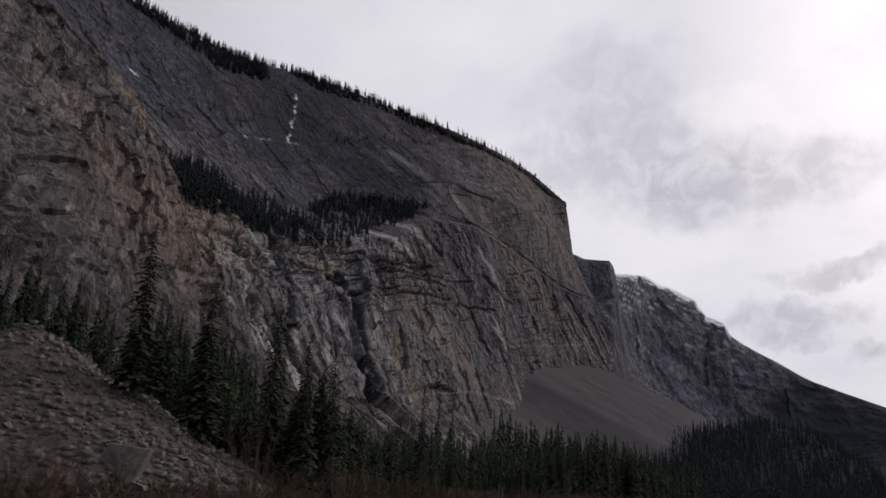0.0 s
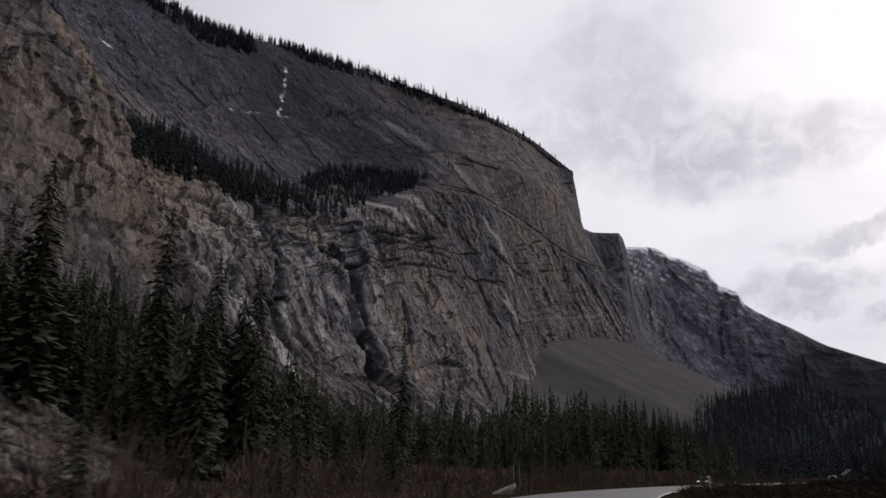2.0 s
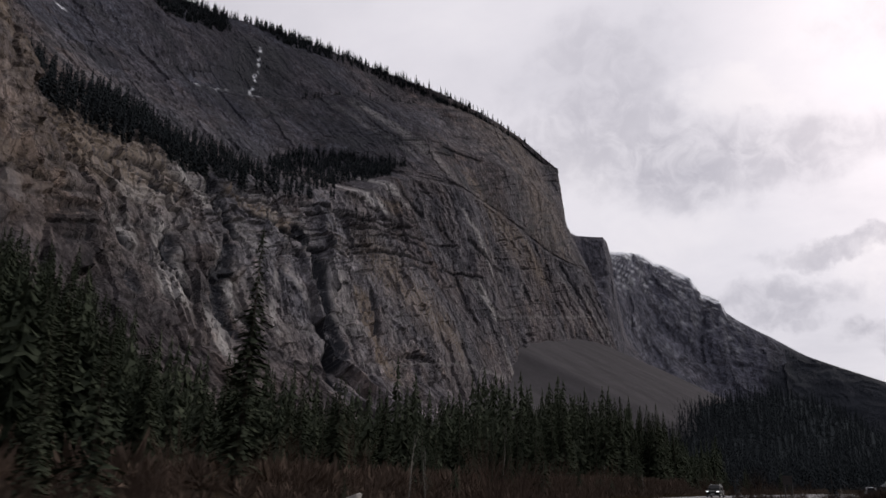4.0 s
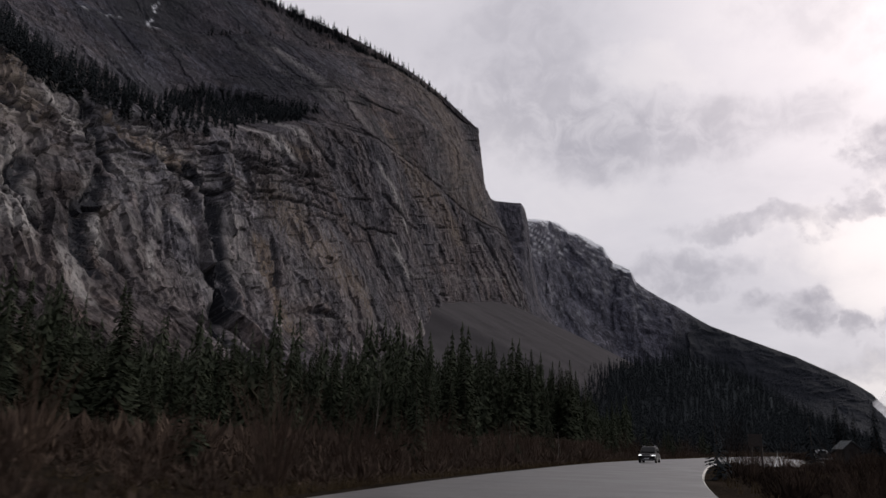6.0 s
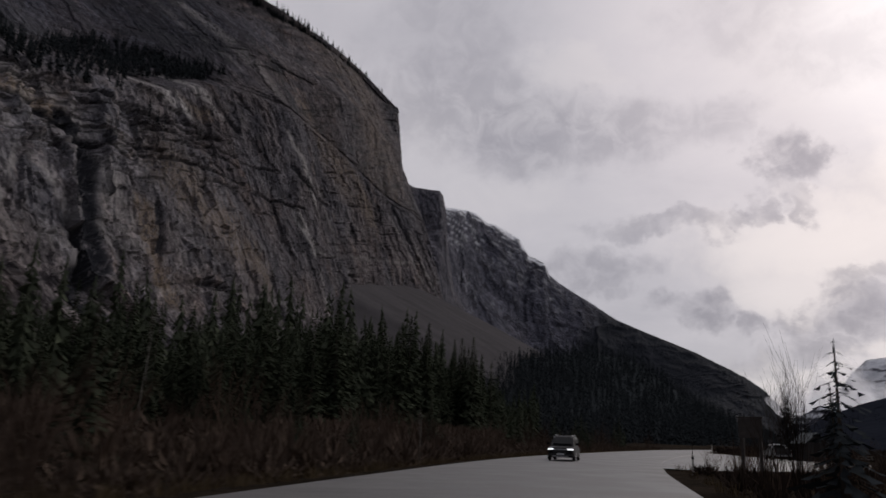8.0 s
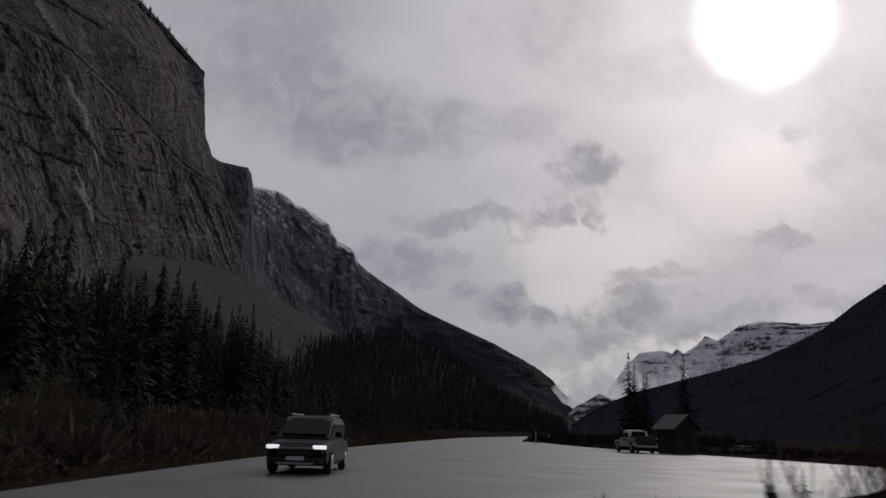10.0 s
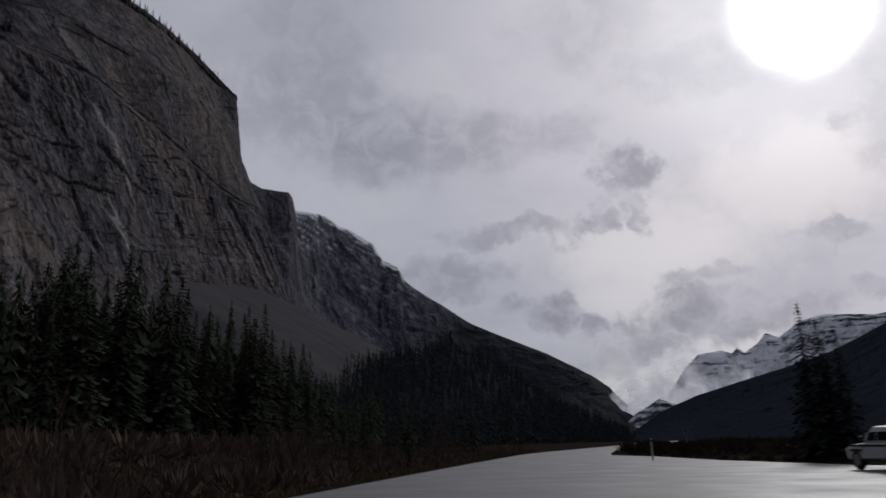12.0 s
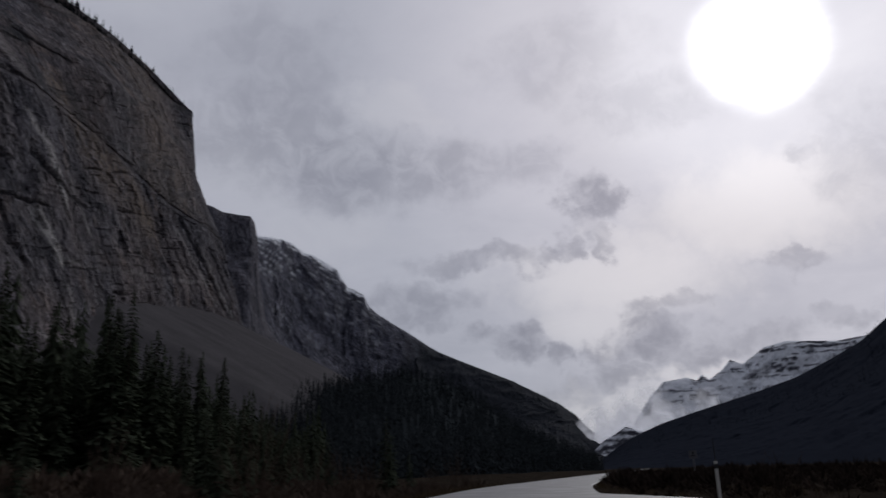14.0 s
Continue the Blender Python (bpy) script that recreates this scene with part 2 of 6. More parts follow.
def rock_material(name, far=1.0, tone=(1.0, 1.0, 1.0)):
    """Grey limestone in beds, with vertical water stains; masks: pale, ochre, wet (water stains and seam shade), snow.
    """
    m, g, b = material(name)
    p = g.node("ShaderNodeNewGeometry").outputs["Position"]
    x, y, z = g.node("ShaderNodeSeparateXYZ", {0: p}).outputs
    bent = g.node("ShaderNodeTexNoise", {"Vector": p, "Scale": 0.02, "Detail": 4.0}).outputs["Fac"]
    tilt = g.math("MULTIPLY", g.span(y, 450.0, 800.0, -0.45, 0.40, False), g.span(x, -250.0, -300.0, 1.0, 0.25))
    slant = g.node("ShaderNodeCombineXYZ", {0: x, 1: g.math("MULTIPLY_ADD", g.math("SUBTRACT", z, 130.0), tilt, y), 2: z}).outputs[0]
    # courses of the rock, each shifted against the next, so that the streaks break at the beds
    course = g.math("FLOOR", g.math("DIVIDE", g.math("ADD", g.math("MULTIPLY_ADD", y, -0.24, z), g.math("MULTIPLY", bent, 34.0)), 8.5 * far))
    jump = g.math("MULTIPLY", g.node("ShaderNodeTexWhiteNoise", {"W": course}, noise_dimensions="1D").outputs["Value"], 26.0 * far)
    slant = g.vec("ADD", slant, g.node("ShaderNodeCombineXYZ", {0: 0.0, 1: jump, 2: 0.0}).outputs[0])
    streaky = g.vec("MULTIPLY", slant, (0.16 / far, 0.16 / far, 0.036 / far))
    beds = g.vec("MULTIPLY", g.node("ShaderNodeCombineXYZ", {0: x, 1: y, 2: g.math("MULTIPLY_ADD", bent, 30.0, z)}).outputs[0], (0.012 / far, 0.012 / far, 0.16 / far))
    s = g.noise(streaky, 1.0, 7, 0.62, 0.35)
    s2 = g.noise(g.vec("ADD", streaky, (31, 7, 3)), 2.7, 6, 0.6)
    bd = g.noise(beds, 1.0, 6, 0.6)
    patch = g.noise(p, 0.011 / far, 5, 0.55)
    grit = g.noise(g.vec("MULTIPLY", p, (1.0, 1.0, 0.6)), 0.55 / far, 8, 0.75)
    wide = g.noise(g.vec("MULTIPLY", g.vec("ADD", slant, (55, 13, 9)), (0.045 / far, 0.045 / far, 0.007 / far)), 1.0, 5, 0.55, 0.6)
    s = g.math("MULTIPLY_ADD", g.math("SUBTRACT", wide, 0.5), 0.55, s)
    calm = g.math("MAXIMUM", g.math("MULTIPLY", g.span(x, -245.0, -290.0), 0.72), g.math("MULTIPLY", g.span(y, 520.0, 640.0), 0.5))
    s = g.math("ADD", g.math("MULTIPLY", s, g.math("SUBTRACT", 1.0, calm)), g.math("MULTIPLY", calm, 0.48))
    base = g.ramp(s, (0.34, (0.062, 0.060, 0.063)), (0.50, (0.132, 0.127, 0.130)), (0.66, (0.235, 0.225, 0.224)))
    base = g.mix(g.span(patch, 0.36, 0.60), base, g.mix(1.0, base, (1.10, 1.0, 0.92) if far < 1.5 else (1.0, 1.0, 1.0), "MULTIPLY"))
    base = g.mix(g.math("MULTIPLY", g.span(bd, 0.56, 0.68), 0.28), base, (0.06, 0.057, 0.06))
    base = g.mix(g.math("MULTIPLY", g.span(grit, 0.44, 0.66), 0.30), base, (0.27, 0.25, 0.235))
    # joints between the blocks
    bent2 = g.node("ShaderNodeTexNoise", {"Vector": p, "Scale": 0.08 / far, "Detail": 4.0}).outputs["Color"]
    jv = g.vec("ADD", g.vec("MULTIPLY", slant, (0.15 / far, 0.15 / far, 0.06 / far)), g.vec("MULTIPLY", bent2, (1.6, 1.6, 1.6)))
    crack = g.node("ShaderNodeTexVoronoi", {"Vector": jv, "Scale": 1.0}, feature="DISTANCE_TO_EDGE").outputs["Distance"]
    crack2 = g.node("ShaderNodeTexVoronoi", {"Vector": jv, "Scale": 3.1}, feature="DISTANCE_TO_EDGE").outputs["Distance"]
    joint = g.math("MAXIMUM", g.span(crack, 0.045, 0.0), g.math("MULTIPLY", g.span(crack2, 0.06, 0.0), 0.7))
    joint = g.math("MULTIPLY", joint, g.span(g.noise(p, 0.03 / far, 3), 0.38, 0.55))
    cell = g.node("ShaderNodeSeparateColor", {0: g.node("ShaderNodeTexVoronoi", {"Vector": jv, "Scale": 1.7}).outputs["Color"]}).outputs[0]
    cell2 = g.node("ShaderNodeSeparateColor", {0: g.node("ShaderNodeTexVoronoi", {"Vector": g.vec("MULTIPLY", jv, (1.0, 1.0, 0.55)), "Scale": 5.5}).outputs["Color"]}).outputs[0]
    cell3 = g.node("ShaderNodeSeparateColor", {0: g.node("ShaderNodeTexVoronoi", {"Vector": g.vec("MULTIPLY", jv, (1.0, 1.0, 2.2)), "Scale": 7.0}).outputs["Color"]}).outputs[0]
    facet = g.math("MULTIPLY", g.span(cell, 0.0, 1.0, 0.66, 1.36, False), g.math("MULTIPLY", g.span(cell2, 0.0, 1.0, 0.70, 1.28, False), g.span(cell3, 0.0, 1.0, 0.74, 1.26, False)))
    base = g.mix(1.0, base, g.node("ShaderNodeCombineColor", {0: facet, 1: facet, 2: facet}).outputs[0], "MULTIPLY")
    sheet = g.noise(g.vec("ADD", g.vec("MULTIPLY", slant, (0.13 / far, 0.13 / far, 0.038 / far)), (17, 3, 41)), 1.0, 8, 0.72, 0.4)
    base = g.mix(g.math("MULTIPLY", g.span(sheet, 0.545, 0.60), g.math("MULTIPLY_ADD", calm, -0.45, 0.45)), base, (0.30, 0.285, 0.275))
    base = g.mix(g.math("MULTIPLY", g.span(sheet, 0.43, 0.385), g.math("MULTIPLY_ADD", calm, -0.35, 0.36)), base, (0.058, 0.055, 0.058))
    rust = 0.0 if far > 1.5 else g.noise(g.vec("ADD", g.vec("MULTIPLY", slant, (0.035 / far, 0.035 / far, 0.016 / far)), (5, 23, 11)), 1.0, 6, 0.6, 0.3)
    base = g.mix(0.0 if far > 1.5 else g.math("MULTIPLY", g.span(rust, 0.54, 0.66), 0.3), base, g.mix(1.0, base, (1.30, 1.02, 0.76), "MULTIPLY"))
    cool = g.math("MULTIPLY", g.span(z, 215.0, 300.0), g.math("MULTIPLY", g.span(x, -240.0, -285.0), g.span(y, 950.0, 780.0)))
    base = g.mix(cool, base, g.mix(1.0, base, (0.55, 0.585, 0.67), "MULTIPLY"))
    curtain = g.noise(g.vec("ADD", g.vec("MULTIPLY", slant, (0.028, 0.028, 0.006)), (3, 71, 19)), 1.0 / far, 6, 0.62, 0.5)
    base = g.mix(g.math("MULTIPLY", g.span(curtain, 0.50, 0.60), 0.75), base, g.mix(1.0, base, (0.55, 0.56, 0.60), "MULTIPLY"))
    base = g.mix(g.math("MULTIPLY", g.span(curtain, 0.46, 0.36), 0.6), base, g.mix(1.0, base, (1.34, 1.29, 1.24), "MULTIPLY"))
    base = g.mix(g.math("MULTIPLY", joint, 0.6), base, (0.04, 0.038, 0.038))
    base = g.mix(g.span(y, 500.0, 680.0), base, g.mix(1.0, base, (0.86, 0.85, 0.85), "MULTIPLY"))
    # shade of the near left wall, put into the rock's colour
    left_shade = g.math("MULTIPLY", g.span(y, 440.0, 300.0), g.span(z, 330.0, 240.0))
    base = g.mix(left_shade, base, g.mix(1.0, base, (0.62, 0.595, 0.57), "MULTIPLY"))
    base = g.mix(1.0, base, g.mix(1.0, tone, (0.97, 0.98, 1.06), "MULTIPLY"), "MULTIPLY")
    mask = {k: g.node("ShaderNodeAttribute", attribute_name=k).outputs["Fac"] for k in ("pale", "ochre", "wet_shade", "snow", "wood")}
    base = g.mix(g.math("MULTIPLY", mask["ochre"], g.span(s2, 0.36, 0.56)), base, (0.245, 0.19, 0.14))
    base = g.mix(g.math("MULTIPLY", mask["pale"], g.span(s2, 0.36, 0.54)), base, (0.44, 0.42, 0.405))
    base = g.mix(g.math("MULTIPLY", mask["wet_shade"], g.span(s2, 0.34, 0.46)), base, (0.035, 0.036, 0.042))
    base = g.mix(g.math("MULTIPLY", mask["snow"], g.span(g.noise(p, 0.12 / far ** 2, 5), 0.36, 0.48)), base, (0.82, 0.84, 0.88))
    base = g.mix(g.math("MULTIPLY", mask["wood"], g.span(g.noise(p, 0.02 / far, 6, 0.6), 0.22, 0.40)), base, (0.032, 0.035, 0.042))
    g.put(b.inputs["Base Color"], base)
    g.put(b.inputs["Roughness"], g.math("MULTIPLY_ADD", mask["wet_shade"], -0.35, 0.88))
    b.inputs["IOR"].default_value = 1.08
    h = g.math("ADD", g.math("MULTIPLY_ADD", joint, -0.8, g.math("MULTIPLY", grit, 0.9)), g.math("ADD", g.math("MULTIPLY", s, 1.7), g.math("MULTIPLY", bd, 0.8)))
    g.put(b.inputs["Normal"], g.node("ShaderNodeBump", {"Strength": 0.7, "Distance": 0.9 * far, "Height": h}).outputs[0])
    return m


def ground_material():
    m, g, b = material("forest_floor")
    p = g.node("ShaderNodeNewGeometry").outputs["Position"]
    n = g.noise(p, 0.25, 6, 0.6)
    n2 = g.noise(p, 3.0, 6, 0.65)
    col = g.ramp(g.math("MULTIPLY_ADD", n2, 0.5, g.math("MULTIPLY", n, 0.5)), (0.35, (0.013, 0.011, 0.008)), (0.5, (0.029, 0.023, 0.018)), (0.62, (0.050, 0.039, 0.030)), (0.72, (0.030, 0.027, 0.018)))
    scree = g.node("ShaderNodeAttribute", attribute_name="scree").outputs["Fac"]
    g1 = g.noise(p, 1.6, 8, 0.7)
    stone = g.ramp(g1, (0.34, (0.046, 0.038, 0.033)), (0.52, (0.100, 0.083, 0.073)), (0.7, (0.18, 0.155, 0.138)))
    g.put(b.inputs["Base Color"], g.mix(scree, col, stone))
    b.inputs["Roughness"].default_value = 0.95
    b.inputs["IOR"].default_value = 1.01
    g.put(b.inputs["Normal"], g.node("ShaderNodeBump", {"Strength": 0.9, "Distance": 0.25, "Height": g.math("ADD", n2, g1)}).outputs[0])
    return m


def asphalt_material():
    m, g, b = material("worn_asphalt")
    p = g.node("ShaderNodeNewGeometry").outputs["Position"]
    n = g.noise(p, 0.35, 5)
    n2 = g.noise(p, 22.0, 4, 0.7)
    g.put(b.inputs["Base Color"], g.ramp(g.math("MULTIPLY_ADD", n2, 0.5, g.math("MULTIPLY", n, 0.5)), (0.35, (0.075, 0.073, 0.074)), (0.65, (0.14, 0.135, 0.13))))
    g.put(b.inputs["Roughness"], g.span(n, 0.3, 0.7, 0.42, 0.6))
    b.inputs["Specular IOR Level"].default_value = 0.6
    g.put(b.inputs["Normal"], g.node("ShaderNodeBump", {"Strength": 0.25, "Distance": 0.01, "Height": n2}).outputs[0])
    return m


def leaf_material(name, dark, light, rough=0.75):
    m, g, b = material(name)
    o = g.node("ShaderNodeNewGeometry").outputs
    r = g.node("ShaderNodeObjectInfo").outputs["Random"]
    n = g.noise(o["Position"], 1.4, 4, 0.6)
    f = g.math("ADD", g.math("MULTIPLY", n, 0.6), g.math("ADD", g.math("MULTIPLY", r, 0.2), g.math("MULTIPLY", o["Random Per Island"], 0.25)))
    g.put(b.inputs["Base Color"], g.ramp(f, (0.25, dark), (0.75, light)))
    b.inputs["Roughness"].default_value = rough
    b.inputs["IOR"].default_value = 1.01
    return m


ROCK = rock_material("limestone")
# distance haze is put into this rock's bluish tone
ROCK_FAR = rock_material("hazed_limestone", 5.0, (0.74, 0.78, 0.89))
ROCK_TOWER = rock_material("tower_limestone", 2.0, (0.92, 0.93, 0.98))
GROUND = ground_material()
ASPHALT = asphalt_material()
NEEDLES = leaf_material("spruce_needles", (0.027, 0.034, 0.024), (0.078, 0.090, 0.060))
# darker, bluer copy of the needles: backlit shade is put into the colour
SHADED_NEEDLES = leaf_material("shaded_spruce", (0.023, 0.027, 0.030), (0.055, 0.063, 0.067))
def mist_material():
    m, g, b = material("valley_mist")
    thin = g.node("ShaderNodeAttribute", attribute_name="thin").outputs["Fac"]
    n = g.noise(g.node("ShaderNodeNewGeometry").outputs["Position"], 0.004, 3, 0.5)
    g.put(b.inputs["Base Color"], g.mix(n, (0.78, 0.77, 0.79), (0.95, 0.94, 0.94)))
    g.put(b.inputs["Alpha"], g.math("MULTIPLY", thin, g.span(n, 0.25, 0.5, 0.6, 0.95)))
    # added glow stands in for sunlight coming through the mist
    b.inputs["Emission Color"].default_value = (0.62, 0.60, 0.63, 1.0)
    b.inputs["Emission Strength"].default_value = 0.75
    b.inputs["Roughness"].default_value = 1.0
    b.inputs["IOR"].default_value = 1.0
    return m


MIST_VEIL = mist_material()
# darkest copy: the forest slope's unlit side is put into the colour
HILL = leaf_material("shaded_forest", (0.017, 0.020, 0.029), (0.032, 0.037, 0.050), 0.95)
BARK = plain("grey_brown_bark", (0.09, 0.07, 0.055), 0.9, scale=3.0, vary=0.4)
PALE_BARK = plain("pale_aspen_bark", (0.26, 0.245, 0.21), 0.8, scale=4.0, vary=0.35)
DARK_TWIGS = leaf_material("dark_twigs", (0.018, 0.013, 0.011), (0.045, 0.034, 0.028))
TWIGS = leaf_material("red_brown_twigs", (0.048, 0.035, 0.028), (0.130, 0.092, 0.071))

# ---- the lie of the land ----
ROAD_Y = [-400, -80, 0, 10.3, 40, 84, 118, 142, 161, 193, 220, 236, 275, 314, 467, 530, 1000, 2000]
ROAD_X = [110, 21, -2.2, -5.2, -11.6, -17.2, -19.0, -17.6, -15.2, -10.4, -4.0, 0.8, 12.5, 25, 92, 122, 330, 760]


def road_x(y):
    y = np.asarray(y, float)
    return sum(np.interp(y + k, ROAD_Y, ROAD_X) for k in (-12, -6, 0, 6, 12)) / 5


def ground_z(x, y):
    """Height of the ground."""
    x, y = np.broadcast_arrays(np.asarray(x, float), np.asarray(y, float))
    left = road_x(y) - x
    z = -0.35 * smooth01(left, 7.0, 10) - 0.25 * smooth01(-left, 5.0, 9)
    z = z + 0.9 * smooth01(left, 12, 30) + np.minimum(0.16 * np.maximum(-75 - x, 0), 45)
    z = z + fbm(x * 0.05, y * 0.05, octaves=4, seed=3) * 0.9 * smooth01(np.abs(left), 9, 25)
    cone = CONE[2] - CONE[3] * np.hypot(x - CONE[0], y - CONE[1]) + fbm(x * 0.12, y * 0.12, octaves=4, seed=8) * 1.0
    cone = cone + np.maximum(fbm(x * 0.45, y * 0.45, octaves=3, seed=28), 0) * 0.7
    z = np.maximum(z, np.where(cone > -2, cone, -99))
    return z


CONE = (-86.1, 80.2, 22.0, 0.587)       # the near scree cone: x, y, height of its tip, slope


def scree_mask(x, y):
    cone = CONE[2] - CONE[3] * np.hypot(x - CONE[0], y - CONE[1]) + fbm(np.asarray(x) * 0.12, np.asarray(y) * 0.12, octaves=4, seed=8) * 1.0
    return smooth01(cone - 0.3, -0.5, 1.2)


def build_ground():
    def axis(near_a, near_b, step, far_a, far_b):
        mid = np.arange(near_a, near_b, step)
        out = np.geomspace(step, abs(far_b - near_b), 60)
        lo = np.geomspace(step, abs(near_a - far_a), 60)
        return np.concatenate([near_a - lo[::-1], mid, near_b + out])
    xs = axis(-125, 60, 1.2, -4800, 4800)
    ys = axis(-20, 300, 1.6, -4800, 4800)
    X, Y = np.meshgrid(xs, ys)
    Z = ground_z(X, Y)
    on = (road_x(Y) - X < 8.0) & (X - road_x(Y) < 6.0)
    for dx, dy in ((0, 0), (1.3, 0), (-1.3, 0), (0, 1.3), (0, -1.3)):
        on = on | in_pullout(X + dx, Y + dy)
    Z = np.where(on, np.minimum(Z, -0.12), Z)
    ob = grid_object("ground", np.stack([X, Y, Z], -1), GROUND)
    paint_mask(ob, "scree", scree_mask(X, Y))
    tagged(ob, "dark valley floor of soil, dry grass and grey scree", "ground", kind="structure")


PULLOUT = [(-4, 187), (4, 192.5), (13, 201), (20.5, 212), (20, 226), (18.5, 240), (18.3, 255), (20.5, 272), (20, 285), (12, 280), (0, 243), (-6, 215), (-11, 195)]


def in_pullout(X, Y):
    inside = np.zeros(np.shape(X), bool)
    for (xa, ya), (xb, yb) in zip(PULLOUT, PULLOUT[1:] + PULLOUT[:1]):
        if ya != yb:
            inside ^= ((ya > Y) != (yb > Y)) & (X < (xb - xa) * (Y - ya) / (yb - ya) + xa)
    return inside


def build_road():
    ys = np.concatenate([np.arange(-60, 340, 3.0), np.arange(340, 1200, 20.0)])
    cx = road_x(ys)
    dx = np.gradient(cx, ys)
    nx, ny = 1 / np.hypot(1, dx), -dx / np.hypot(1, dx)
    offs = np.array([-6.7, -6.5, -3.6, 0, 3.6, 4.6, 4.8])
    X = cx[:, None] + nx[:, None] * offs
    Y = ys[:, None] + ny[:, None] * offs
    Z = np.broadcast_to(np.array([-0.2, -0.03, -0.01, 0.0, -0.01, -0.02, -0.2]), X.shape)
    tagged(grid_object("road", np.stack([X, Y, Z], -1), ASPHALT, smooth=False), "pale grey worn asphalt highway, two lanes with shoulders", "road", kind="structure")
    bm = bmesh.new()
    bm.faces.new([bm.verts.new((x, y, -0.035)) for x, y in PULLOUT])
    me = bpy.data.meshes.new("pavement")
    bmesh.ops.triangulate(bm, faces=bm.faces[:])
    bmesh.ops.recalc_face_normals(bm, faces=bm.faces[:])
    bm.to_mesh(me)
    me.materials.append(ASPHALT)
    tagged(new("pavement", me), "grey asphalt pull-out beside the highway", "pavement", kind="structure")


# ---- the great cliff ----
# Stations along y, and at each the face's corners (x, z): apron, wall foot, top of the lower wall, foot of the upper wall, middle ledge, ridge, plateau
CLIFF_Y = [-150, 60, 160, 206, 232, 262, 325, 420, 500, 580, 660, 720, 800, 870, 960, 1080, 1180, 1235, 1262, 1300]
CLIFF_X = {
    "apron": [-100, -100, -100, -105, -106, -108, -110, -115, -120, -120, -120, -120, -115, -110, -98, -78, -50, -44, -120, -420],
    "foot": [-140, -140, -143, -150, -152, -160, -165, -175, -178, -170, -168, -170, -165, -160, -148, -120, -86, -76, -150, -430],
    "top": [-235, -225, -212, -212, -214, -240, -242, -250, -246, -236, -246, -250, -222, -212, -196, -177, -144, -134, -200, -440],
    "back": [-330, -330, -320, -310, -305, -310, -318, -326, -322, -320, -310, -256, -224, -214, -197, -178, -145, -135, -201, -440],
    "mid": [-420, -420, -420, -420, -422, -425, -430, -440, -430, -405, -372, -330, -262, -226, -205, -190, -174, -170, -232, -440],
    "ridge": [-600, -600, -590, -580, -575, -570, -565, -545, -530, -512, -492, -476, -454, -402, -302, -255, -228, -183, -240, -440],
}
CLIFF_Z = {
    "apron": [0, 0, 0, 0, 2, 4, 5, 8, 10, 10, 10, 10, 10, 10, 10, 10, 10, 10, 10, 10],
    "foot": [45, 45, 45, 44, 40, 40, 45, 52, 60, 62, 65, 70, 75, 80, 85, 90, 90, 90, 90, 90],
    "top": [175, 170, 160, 158, 155, 138, 146, 165, 182, 214, 260, 284, 300, 305, 305, 305, 305, 305, 305, 300],
    "back": [230, 230, 225, 212, 205, 202, 210, 220, 226, 245, 280, 290, 304, 310, 310, 310, 310, 310, 310, 305],
    "mid": [330, 330, 330, 330, 332, 334, 335, 340, 345, 350, 352, 356, 365, 372, 385, 395, 400, 400, 395, 390],
    "ridge": [470, 470, 470, 472, 473, 474, 474, 478, 480, 482, 492, 508, 530, 534, 516, 526, 534, 502, 485, 470],
}
ORDER = ("apron", "foot", "top", "back", "mid", "ridge")


def soft_interp(y, ys, vs, r):
    return sum(np.interp(y + k * r, ys, vs) for k in (-1, -0.5, 0, 0.5, 1)) / 5


def cliff_profile(y):
    """Corners of the face at y: arrays (6, n) of x and z."""
    r = np.clip((1215 - np.asarray(y)) * 0.5, 4, 12)
    return (np.stack([soft_interp(y, CLIFF_Y, CLIFF_X[k], r) for k in ORDER]), np.stack([soft_interp(y, CLIFF_Y, CLIFF_Z[k], r) for k in ORDER]))


def strokes(y, z, rows):
    """The strongest of the strokes at each place of the face."""
    out = np.zeros(np.shape(y))
    for y0, z0, y1, z1, half, strength in rows:
        dy, dz = y1 - y0, z1 - z0
        t = np.clip(((y - y0) * dy + (z - z0) * dz) / (dy * dy + dz * dz), 0, 1)
        d2 = (y - y0 - t * dy) ** 2 + (z - z0 - t * dz) ** 2
        out = np.maximum(out, strength * np.exp(-(d2 / half ** 2) ** 1.5))
    return out


def upper_right(k, y):
    return ((k > 3) & (k < 5)) * bump(y, 1080, 90)


